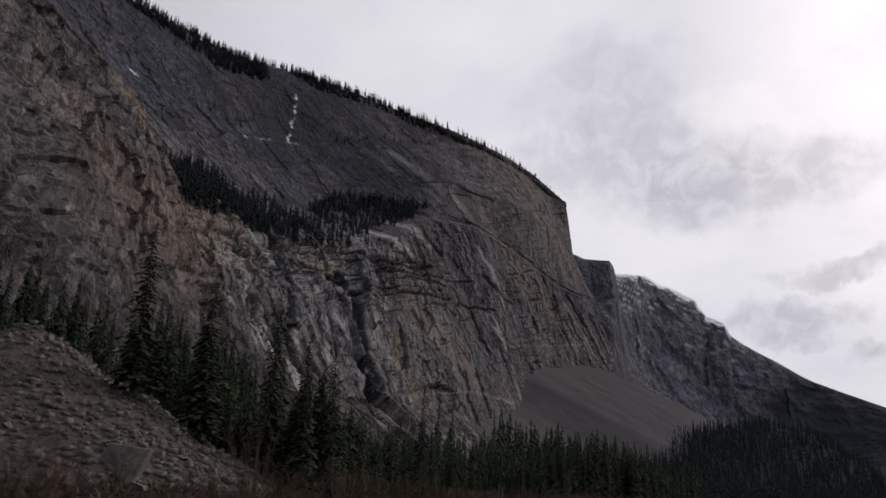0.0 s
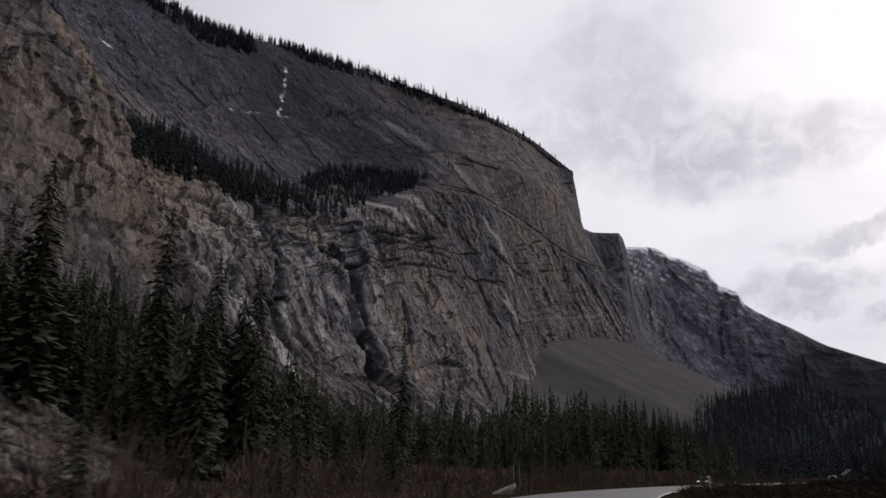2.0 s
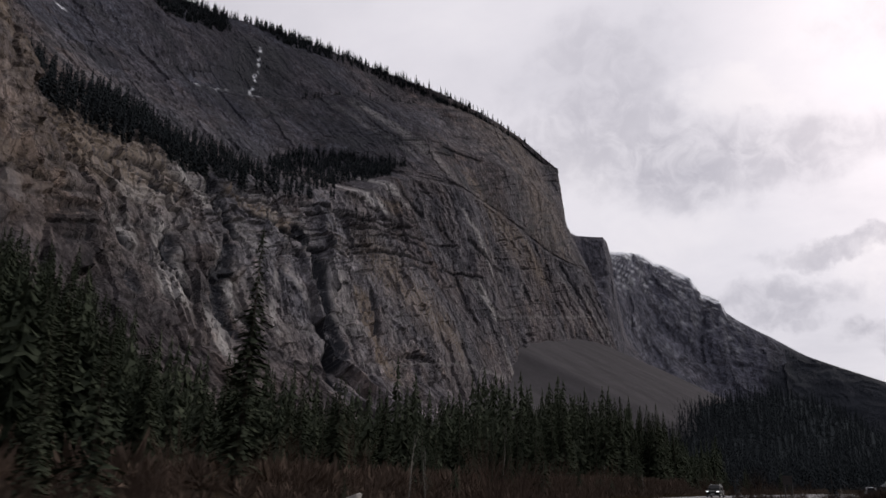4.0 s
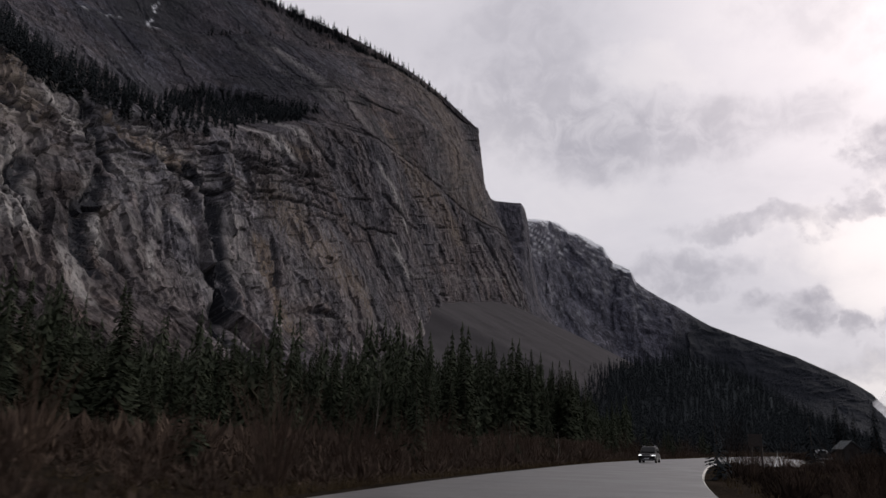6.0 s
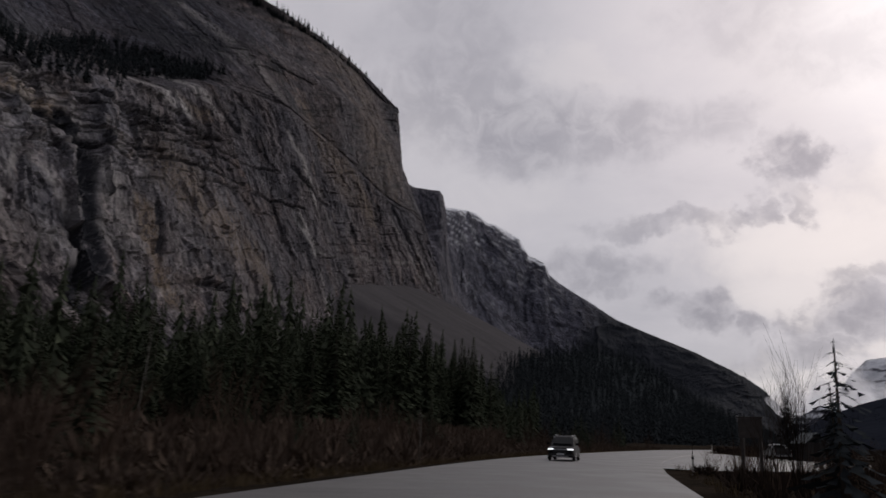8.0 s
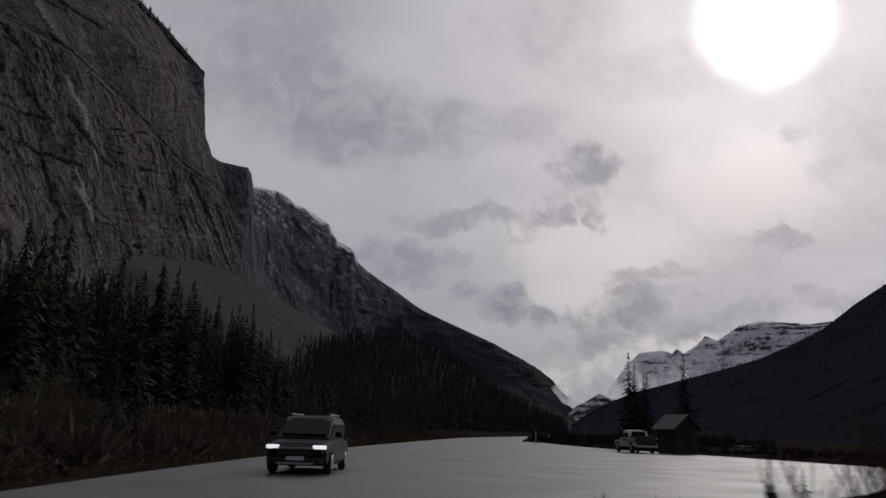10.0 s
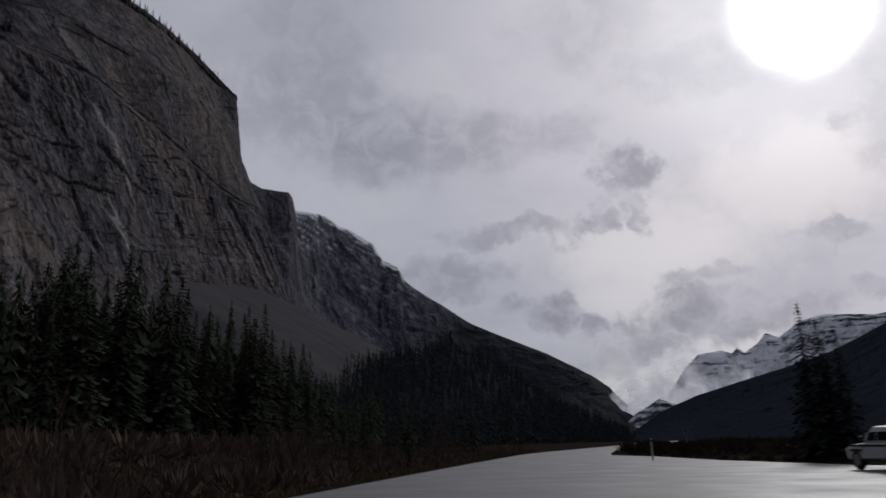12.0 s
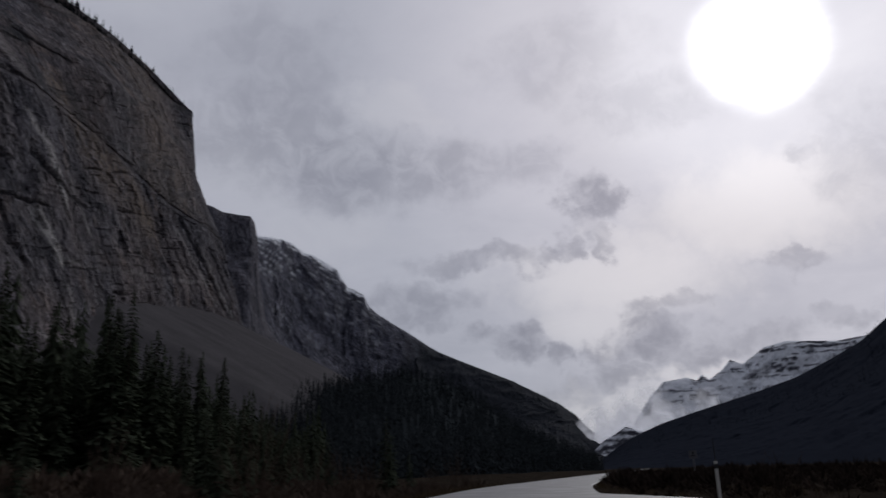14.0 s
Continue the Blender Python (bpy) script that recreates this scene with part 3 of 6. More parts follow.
def build_cliff():
    ys = np.concatenate([np.arange(40, 160, 2.2), np.arange(160, 480, 0.95), np.arange(480, 800, 1.35), np.arange(800, 1302, 2.2)])
    kx, kz = cliff_profile(ys)
    kx = np.concatenate([kx, kx[-1:] - 60, kx[-1:] - 260])
    kz = np.concatenate([kz, kz[-1:] + 6, kz[-1:] + 30])
    counts = (16, 175, 36, 108, 80, 8, 6)
    rows_x, rows_z, rows_k = [], [], []
    for k, n in enumerate(counts):
        for t in np.arange(n) / n:
            rows_x.append(kx[k] * (1 - t) + kx[k + 1] * t)
            rows_z.append(kz[k] * (1 - t) + kz[k + 1] * t)
            rows_k.append(k + t)
    X, Z, K = np.array(rows_x), np.array(rows_z), np.array(rows_k)[:, None]
    Y = np.broadcast_to(ys, X.shape).copy()
    # round the corners a little
    for _ in range(5):
        for A in (X, Z):
            A[1:-1] = (A[:-2] + 2 * A[1:-1] + A[2:]) / 4
    P = np.stack([X, Y, Z], -1)
    du, dv = np.gradient(P, axis=1), np.gradient(P, axis=0)
    N = np.cross(du, dv)
    N /= np.linalg.norm(N, axis=-1, keepdims=True) + 1e-9
    N *= np.sign(N[..., :1] + 0.3 * N[..., 2:])
    wall = np.where(K < 2, 1.0, np.where((K >= 3) & (K < 5), 0.8, 0.35)) * smooth01(K, 0.05, 0.4) * (1 - 0.7 * smooth01(K, 4.9, 5.3))
    warp = fbm(Y / 60, Z / 60, X / 90, 3, seed=21)
    aloft = smooth01(K, 2.7, 3.2)
    lean = Y - np.interp(Y, [300, 480, 650, 800, 1000], [0.5, 0.4, 0.0, -0.45, -0.3]) * (Z - 130) * (1 - 0.7 * aloft)
    course = np.floor((Z - (0.24 + 0.16 * aloft) * Y + 6.0 * fbm(Y / 70, Z / 50, 0, 3, seed=41)) / 8.0).astype(np.int64)
    lean = lean + 5.0 * lattice(course, course * 0, course * 0, 77)
    flute = fbm(lean / 34 + warp * 1.2, Z / 220, X / 120, 4, seed=5, ridged=True)
    rib = fbm(lean / 9 + warp * 1.5, Z / 80, X / 90, 4, seed=9, ridged=True, gain=0.6)
    fine = fbm(lean / 2.6 + warp * 3, Z / 24, X / 30, 3, seed=10)
    crag = fbm(Y / 11, Z / 8, X / 11, 5, seed=13)
    zz = Z - (0.24 + 0.16 * aloft) * Y + 5.0 * fbm(Y / 90, Z / 70, 0, 3, seed=31)
    # how broken the face is: most under the ledge, little on the great smooth walls
    broken = np.clip(np.exp(-((K - 1.80) / 0.20) ** 2) * smooth01(Y, 228, 275) * (1 - smooth01(Y, 640, 760)) + 0.30 * smooth01(fbm(Y / 80, Z / 60, 0, 3, seed=33), 0.0, 0.4), 0, 1)
    right = smooth01(Y, 520, 640)
    D = 5.5 * fbm(Y / 110, Z / 140, 0, 3, seed=2) + (1.3 - 0.4 * right) * (1 - 0.6 * aloft) * flute + (0.45 * rib + 0.2 * fine) * np.where(K > 3, 0.5, 1.0) + (0.15 + 0.2 * broken) * crag + (0.45 + 0.9 * broken) * lattice(course, np.floor(lean / 18).astype(np.int64), course * 0, 79)
    # beds: a thin undercut below each, that comes and goes along the face
    seam = np.zeros_like(D)
    for high, out, thin, seed in ((37.0, 1.9, 1.3, 81), (15.0, 1.3, 0.9, 82), (6.5, 0.5, 0.5, 83)):
        u = zz / high + 0.35 * fbm(Y / 120, Z / 90, 0, 3, seed=seed)
        f = (u - np.floor(u) - 0.5) * high
        gate = smooth01(fbm(Y / 60, zz / high * 0.8, 3.0, 5, seed=seed + 7, gain=0.65) + 0.42 * broken + 0.10 * aloft - 0.10 * smooth01(Y, 600, 720), 0.16, 0.46)
        g = np.exp(-(f / thin) ** 2) * gate
        D = D - out * (1 + 1.1 * broken) * g + 0.25 * out * gate * smooth01(f, 0.0, thin) * (1 - smooth01(f, thin, 0.45 * high))
        seam = np.maximum(seam, g)
    # long slabs and broken blocks standing in and out
    stir_u, stir_v = fbm(Y / 14, Z / 20, 0, 4, seed=71, gain=0.6), fbm(Y / 14, Z / 20, 7.0, 4, seed=72, gain=0.6)
    for wide, high, out, seed in ((26.0, 60.0, 4.6, 301), (10.0, 26.0, 2.1, 311), (4.6, 11.0, 0.9, 321)):
        near = (0.85 - 0.40 * right - 0.2 * smooth01(Y, 260, 215)) * np.where(K > 3, 0.6, 1.0)
        D = D + out * near * facets(lean / wide + 0.14 * stir_u, zz / high + 0.14 * stir_v, seed, 1.25)
    # the long ledge half way up the upper wall
    shelf = Z - np.interp(Y, [380, 547, 594, 670, 735, 876, 979, 1060], [262, 315, 336, 366, 397, 456, 488, 500]) - 2.0 * fbm(Y / 40, 0 * Z, 0, 3, seed=35)
    D = D - 12.0 * smooth01(shelf, -1.0, 2.0) * (1 - smooth01(shelf, 22, 70)) * (K > 3) * (K < 5) * smooth01(Y, 500, 560)
    D = D - D[(K[:, 0] > 1) & (K[:, 0] < 5)].mean()
    # the steep dark clefts that water runs down, and thin cracks across the great wall
    wy, wz = Y + 3.5 * fbm(Y / 16, Z / 22, 0, 4, seed=91, gain=0.6), Z + 2.5 * fbm(Y / 18, Z / 12, 4.0, 4, seed=92, gain=0.6)
    face = (K > 0.25) & (K < 5)
    cleft, crack = strokes(wy, wz, CLEFTS) * face, strokes(wy, wz, CRACKS) * face
    D = D - 0.62 * cleft - 0.8 * crack
    u = zz / 7.5 + 0.25 * fbm(Y / 60, Z / 40, 0, 3, seed=52)
    D += broken * (K < 2) * (0.3 * fbm(Y / 14, Z / 7, 0, 4, seed=51, gain=0.6) + 1.5 * smooth01(fbm(Y / 45, zz / 9, 0, 3, seed=53), -0.1, 0.25) * ((1 - (u - np.floor(u))) ** 2 - 0.4))
    fade = smooth01(ys, 1302, 1285)
    P = P + N * (D * wall * fade)[..., None]
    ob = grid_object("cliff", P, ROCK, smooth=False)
    # stains with shapes of their own; shade of beds and shelf painted in
    n1, n2 = fbm(Y / 30, Z / 30, 0, 4, seed=61), fbm(Y / 14, Z / 60, 0, 3, seed=62)
    lower = ((K > 0.3) & (K < 2)).astype(float)
    ray = (Y - 30) / np.maximum(-X - 8, 1)
    pale = np.maximum(strokes(wy, wz, PALE_SLABS), strokes(wy, wz, PALE_STREAKS)) * face
    pale = np.maximum(pale, 0.5 * bump(Y, 430, 95) * bump(K, 1.62, 0.42) * smooth01(n1, -0.2, 0.25))
    ochre = strokes(wy, wz, OCHRE) * face + upper_right(K, Y) * 0.3
    wet_shade = np.minimum(1.4, 0.25 * cleft + 0.22 * crack)
    upper = (K > 3) & (K < 5)
    wet_shade = np.maximum(wet_shade, upper * bump(ray, 1.635, 0.14) * smooth01(shelf, -4, 4) * smooth01(Z, 490, 450) * 1.7)
    # shade below the shelf's lip, painted as a dark band
    wet_shade = np.maximum(wet_shade, upper * bump(shelf, -1.5, 2.6) * smooth01(Y, 400, 470) * smooth01(Y, 1000, 900) * smooth01(n1, -0.4, 0.0))
    wet_shade = np.maximum(wet_shade, upper * bump(ray, 1.50, 0.14) * (1 - smooth01(shelf, -6, 2)) * 0.8 * smooth01(n2, -0.2, 0.3))
    # random damp streaks, and the shade of the undercut seams painted dark
    wet_shade = np.maximum(wet_shade, ((K > 1) & (K < 5)) * (0.25 * smooth01(n2, 0.25, 0.6) + seam * (0.35 + 0.3 * broken)))
    n3, n4 = fbm(Y / 26, Z / 75, 0, 4, seed=65), fbm(Y / 55, zz / 9, 2.0, 4, seed=66)
    wet_shade = np.maximum(wet_shade, upper * (0.6 * smooth01(n3, 0.12, 0.46) * smooth01(Y, 420, 480) * smooth01(Y, 980, 820) + 0.6 * smooth01(n4, 0.20, 0.44)))
    fall = upper * bump(ray, 1.622 + 0.012 * fbm(Z / 9, 0 * Z, 0, 3, seed=36), 0.006) * smooth01(shelf, -6, 0) * smooth01(Z, 462, 440) * smooth01(fbm(Z / 8, ray * 20, 0, 3, seed=37), -0.05, 0.15)
    snow = fall + upper * bump(shelf, 1.5, 3.0) * (bump(ray, 1.628, 0.02) + bump(Y, 552, 5) + bump(Y, 588, 10) * smooth01(n1, -0.1, 0.1)) + upper * bump(Y, 446, 3) * bump(Z, 331, 4)
    for k, v in (("pale", 1.35 * pale * (0.85 + 0.7 * n1)), ("ochre", 1.2 * ochre * (0.9 + 0.7 * n1)), ("wet_shade", wet_shade), ("snow", np.clip(snow * 1.6, 0, 1))):
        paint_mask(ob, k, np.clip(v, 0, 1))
    tagged(ob, "towering grey limestone cliff with dark water stains and ledges", "cliff", kind="structure")
    return P, K, ys


# Marks on the face as strokes: from (y, z) to (y, z), half width, and depth or strength
CLEFTS = [
    (400, 156, 382, 117, 4.5, 9), (372, 108, 337, 81, 3.5, 7), (337, 81, 317, 55, 4, 7), (471, 148, 478, 130, 5, 8), (478, 130, 453, 97, 5.5, 11), (453, 97, 433, 66, 5, 11),
    (433, 66, 384, 40, 4, 8), (321, 95, 303, 78, 2.5, 6), (276, 87, 279, 76, 2.5, 5), (297, 73, 300, 63, 2.5, 5), (264, 65, 255, 52, 3, 5), (326, 125, 338, 118, 2.5, 4),
    (461, 130, 454, 108, 2, 4), (415, 145, 452, 146, 1.8, 5), (452, 146, 486, 140, 2.4, 6),
]
CRACKS = [
    (785, 238, 814, 228, 3.5, 4), (814, 228, 868, 226, 2.2, 3), (675, 252, 714, 243, 3.5, 5), (521, 116, 511, 90, 2.5, 4), (496, 147, 598, 167, 1.2, 3.5), (598, 167, 793, 200, 1.2, 3.5),
    (517, 166, 640, 196, 1.0, 3), (640, 196, 767, 226, 1.0, 3), (814, 359, 873, 364, 1.3, 3), (338, 71, 345, 61, 2.5, 4), (1110, 300, 1172, 205, 3.0, 4), (1165, 280, 1225, 190, 3.0, 4),
    (560, 186, 650, 208, 0.9, 3), (700, 300, 742, 270, 2.0, 3), (590, 300, 640, 330, 1.6, 3),
]
PALE_SLABS = [
    (368, 154, 377, 137, 6, 0.9), (570, 213, 590, 208, 9, 0.9), (625, 246, 664, 238, 7, 0.5), (318, 97, 289, 61, 6, 0.75), (286, 89, 280, 77, 4, 0.6), (358, 102, 340, 85, 3, 0.6),
    (344, 80, 337, 66, 4.5, 0.8), (310, 55, 303, 43, 4.5, 0.85), (420, 114, 359, 59, 1.8, 0.6), (456, 117, 447, 88, 2.2, 0.7), (470, 160, 489, 148, 5, 0.5), (300, 110, 330, 118, 5, 0.35),
]
PALE_STREAKS = [
    (786, 270, 809, 250, 4, 0.6), (809, 250, 825, 212, 4, 0.75), (779, 191, 802, 161, 5, 1.0), (806, 147, 813, 104, 3.5, 0.65), (453, 60, 620, 87, 1.6, 0.28), (620, 87, 812, 100, 1.6, 0.28),
    (793, 159, 1149, 230, 2, 0.2), (1140, 265, 1200, 185, 3, 0.4), (1090, 280, 1150, 205, 3, 0.35), (760, 388, 796, 318, 10, 0.35), (730, 380, 760, 330, 7, 0.25), (840, 250, 880, 180, 3, 0.3),
]
OCHRE = [
    (416, 152, 470, 151, 6, 0.9), (508, 112, 498, 64, 8, 0.75), (550, 145, 645, 112, 26, 0.45), (214, 152, 228, 118, 6, 0.45), (166, 74, 222, 98, 24, 0.25), (846, 325, 878, 303, 14, 0.5),
    (905, 285, 1005, 262, 26, 0.5), (268, 120, 340, 134, 20, 0.5), (590, 210, 640, 222, 6, 0.4),
]


build_ground()
build_road()
CLIFF_P, CLIFF_K, CLIFF_COLS = build_cliff()


# ---- the farther mountains ----
def ridge_mountain(name, label, rows, depth, mat, seed, rough, step=4.0, masks=None, foot=-5.0, steep=0.45, flute=0.0, n=150, amp=1.0):
    """A mountain from its skyline: (azimuth from +y, elevation, distance) rows as seen from the valley, its face falling towards the valley."""
    az, el, far = np.array(rows, float).T
    a = np.linspace(az[0], az[-1], int((az[-1] - az[0]) / 180 * np.pi * far.mean() / step))
    e, f = np.interp(a, az, el), soft_interp(a, az, far, 0.8)
    top = f * np.tan(np.radians(e)) + 1.4
    t = np.concatenate([np.linspace(0, 1, n), 1 + np.linspace(0.03, 0.5, 12)])[:, None]
    lift = np.minimum(t, 1)
    r = f - depth * (1 - lift) + 0.5 * depth * np.maximum(t - 1, 0)
    prof = (1 - steep) * lift + steep * smooth01(lift, 0.62, 0.98)
    Z = foot + (top - foot) * prof - np.maximum(t - 1, 0) * depth * 0.25
    sa, ca = np.sin(np.radians(a)), np.cos(np.radians(a))
    X, Y = -10 + r * sa, 150 + r * ca
    inside = smooth01(lift, 0.02, 0.15) * (1 - smooth01(lift, 0.93, 1.0))
    s = rough
    d = fbm(X / (6 * s), Y / (6 * s), Z / (6 * s), 5, seed=seed, ridged=True) * s * 0.9 + fbm(X / (1.6 * s), Y / (1.6 * s), Z / (2.2 * s), 5, seed=seed + 3) * s * 0.5
    if flute:
        along = a * np.pi / 180 * f
        stir = fbm(X / (5 * s), Y / (5 * s), Z / (5 * s), 3, seed=seed + 8)
        gully = fbm(along / (2.6 * s) + 1.6 * stir, Z / (9 * s), 0, 4, seed=seed + 9, ridged=True)
        slab = fbm((along - 1.1 * Z) / (2.4 * s) + stir, (along + Z) / (14 * s), 0, 4, seed=seed + 10, ridged=True)
        d = d + flute * s * (gully * smooth01(lift, 0.66, 0.8) + 0.8 * slab * (1 - smooth01(lift, 0.66, 0.8)))
        zz = Z + 0.4 * s * fbm(X / (3 * s), Y / (3 * s), 0, 3, seed=seed + 4)
        d = d - 0.16 * s * (np.abs(((zz / (1.3 * s)) % 1.0) - 0.5) * 2) ** 2 * (0.5 + 0.5 * fbm(X / (4 * s), Y / (4 * s), 0, 2, seed=seed + 6))
    d = d * amp
    P = np.stack([X - sa * d * inside, Y - ca * d * inside, Z + d * inside * 0.3], -1)
    ob = grid_object(name, P, mat, smooth=False)
    T, A = np.broadcast_to(t, X.shape), np.broadcast_to(a, X.shape)
    for k, fn in (masks or {}).items():
        paint_mask(ob, k, np.clip(fn(P, T, A), 0, 1))
    return tagged(ob, label, "mountain", kind="structure"), P


TOWER = [(-16, 20.5, 2350), (-8.2, 18.9, 2350), (-7.4, 18.55, 2380), (-6.4, 18.45, 2390), (-5.35, 18.35, 2400), (-5.05, 17.9, 2405), (-4.75, 16.6, 2420), (-4.55, 14.0, 2450), (-4.0, 11, 2500), (-2.5, 8.5, 2550), (1.0, 6.5, 2600), (5, 3, 2650)]
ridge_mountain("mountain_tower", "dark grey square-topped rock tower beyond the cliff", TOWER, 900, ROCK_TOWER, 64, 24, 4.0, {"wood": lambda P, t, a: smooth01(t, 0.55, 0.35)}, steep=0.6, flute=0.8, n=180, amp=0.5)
SHOULDER = [(-9, 16.0, 2950), (-4.91, 17.1, 3000), (-3.92, 17.01, 3146), (-2.57, 16.8, 3359), (-2.1, 16.5, 3413), (-1.52, 16.04, 3446), (-0.82, 15.86, 3488), (-0.13, 15.49, 3532), (1.0, 14.83, 3607), (1.31, 14.28, 3630), (1.83, 13.54, 3658), (2.38, 13.33, 3676), (3.03, 12.97, 3698), (3.36, 12.15, 3710), (4.13, 11.5, 3737), (5.36, 10.7, 3776), (6.37, 10.1, 3805), (7.83, 9.1, 3841), (8.49, 8.7, 3850), (10.3, 7.9, 3850), (12.6, 6.92, 3800), (13.9, 6.35, 3800), (16.0, 5.2, 3800), (17.4, 4.4, 3800), (18.3, 3.7, 3800), (19.1, 2.7, 3800), (20.0, 1.9, 3800), (22, 0.9, 3900)]
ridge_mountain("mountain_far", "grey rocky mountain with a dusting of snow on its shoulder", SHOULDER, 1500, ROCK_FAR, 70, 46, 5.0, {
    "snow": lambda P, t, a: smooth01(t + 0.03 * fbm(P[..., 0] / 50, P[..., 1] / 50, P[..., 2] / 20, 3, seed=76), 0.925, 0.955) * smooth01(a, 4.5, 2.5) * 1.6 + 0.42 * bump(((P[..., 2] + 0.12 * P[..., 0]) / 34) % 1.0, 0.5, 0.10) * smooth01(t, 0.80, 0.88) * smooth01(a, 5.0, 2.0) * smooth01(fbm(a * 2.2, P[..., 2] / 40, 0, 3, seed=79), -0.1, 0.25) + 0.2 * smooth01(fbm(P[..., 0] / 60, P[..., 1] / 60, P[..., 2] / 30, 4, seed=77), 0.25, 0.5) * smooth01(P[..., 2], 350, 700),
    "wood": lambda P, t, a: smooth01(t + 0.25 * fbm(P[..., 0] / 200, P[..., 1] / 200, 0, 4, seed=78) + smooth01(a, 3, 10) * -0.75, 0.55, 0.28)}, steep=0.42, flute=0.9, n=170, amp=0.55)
SNOWY = [(19, 0.6, 4600), (21.5, 1.8, 4600), (22.6, 3.4, 4600), (23.6, 4.8, 4600), (24.6, 5.75, 4600), (26.2, 5.95, 4600), (26.9, 5.7, 4600), (27.2, 6.1, 4600), (27.7, 5.7, 4600), (28.6, 6.3, 4600), (29.2, 6.95, 4600), (30.0, 6.6, 4600), (31.5, 7.6, 4600), (33.0, 7.9, 4600), (36, 7.6, 4600), (40, 8.0, 4600), (48, 6, 4600)]
# lower face kept all white, standing in for mist as well as snow
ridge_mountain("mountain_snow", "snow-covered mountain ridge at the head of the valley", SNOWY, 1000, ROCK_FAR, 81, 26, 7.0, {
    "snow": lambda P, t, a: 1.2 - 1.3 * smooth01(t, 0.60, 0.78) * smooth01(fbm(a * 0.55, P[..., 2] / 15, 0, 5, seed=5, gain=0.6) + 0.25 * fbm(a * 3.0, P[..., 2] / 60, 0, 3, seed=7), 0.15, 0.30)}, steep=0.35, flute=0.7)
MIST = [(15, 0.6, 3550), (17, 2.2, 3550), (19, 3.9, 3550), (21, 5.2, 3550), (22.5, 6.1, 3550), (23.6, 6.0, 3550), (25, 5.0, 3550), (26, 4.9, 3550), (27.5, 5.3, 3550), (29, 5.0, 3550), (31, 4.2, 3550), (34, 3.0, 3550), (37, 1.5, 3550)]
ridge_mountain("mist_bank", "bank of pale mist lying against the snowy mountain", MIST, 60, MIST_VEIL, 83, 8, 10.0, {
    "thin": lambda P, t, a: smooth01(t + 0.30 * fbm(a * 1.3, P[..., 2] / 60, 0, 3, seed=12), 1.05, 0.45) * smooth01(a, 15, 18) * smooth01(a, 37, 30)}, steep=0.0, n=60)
BLUE = [(18.5, 0.5, 3400), (20.0, 1.9, 3400), (20.8, 2.3, 3400), (21.6, 2.8, 3400), (22.4, 2.5, 3400), (23.5, 2.2, 3400), (26, 2.0, 3400), (30, 1.0, 3400)]
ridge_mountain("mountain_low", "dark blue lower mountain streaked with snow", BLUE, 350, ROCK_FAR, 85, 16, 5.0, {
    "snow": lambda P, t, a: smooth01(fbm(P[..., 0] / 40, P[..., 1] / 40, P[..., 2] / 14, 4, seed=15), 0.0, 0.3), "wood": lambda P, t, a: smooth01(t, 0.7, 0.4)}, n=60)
RIGHT = [(19.6, 0.6, 2600), (20.6, 1.3, 2550), (22.0, 2.1, 2500), (24.0, 2.9, 2400), (27.0, 3.75, 2200), (30, 4.55, 2050), (32.5, 5.3, 1950), (34.5, 6.2, 1850), (36.5, 7.2, 1800), (38.5, 8.75, 1750), (41.4, 10.6, 1700), (48, 14, 1650), (60, 17, 1600), (85, 20, 1600), (120, 18, 1700)]
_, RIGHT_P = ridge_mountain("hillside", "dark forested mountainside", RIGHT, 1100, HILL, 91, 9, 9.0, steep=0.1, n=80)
HUMP = [(-7, 3.0, 800), (-4, 4.4, 820), (-2, 5.1, 840), (1.3, 5.8, 860), (3.5, 6.2, 880), (6.3, 6.5, 900), (9.4, 5.7, 920), (12, 3.9, 940), (14.5, 2.2, 960), (16.7, 1.2, 980), (18.5, 0.2, 1000)]
_, HUMP_P = ridge_mountain("knoll", "low hill covered with dark spruce forest", HUMP, 330, SHADED_NEEDLES, 95, 5, 5.0, steep=0.0, n=70)


def build_scree():
    """The long grey apron of fine scree under the far end of the cliff."""
    ys = np.arange(440, 1420, 3.0)
    topz = soft_interp(ys, [440, 520, 620, 700, 770, 806, 826, 862, 957, 1050, 1132, 1235, 1300, 1420], [22, 44, 66, 80, 92, 100, 116, 142, 168, 186, 197, 196, 165, 100], 8)
    kx, kz = cliff_profile(np.minimum(ys, 1235))
    f = np.clip((topz - kz[1]) / (kz[2] - kz[1]), -1, 1)
    topx = np.where(f > 0, kx[1] + (kx[2] - kx[1]) * f, kx[1] + (kx[1] - kx[0]) * f * 0.4) - 8
    t = np.linspace(0, 1, 90)[:, None]
    run = (topz + 5) / np.interp(ys, [700, 1050], [0.62, 0.50])
    X = topx + run * t
    Z = topz - (topz + 5) * (t ** 1.06)
    Y = ys + 0.25 * run * t * smooth01(ys, 850, 1150)
    d = fbm(Y / 40, X / 160, 0, 4, seed=44) * 2.0 + fbm(Y / 5, X / 6, 0, 3, seed=45) * 0.6
    P = np.stack([X + 0 * Y, Y + 0 * X, Z + d * smooth01(t, 0, 0.15)], -1)
    tagged(grid_object("scree_slope", P, SCREE, smooth=True), "smooth fan of fine grey scree below the cliff", "scree", kind="structure")


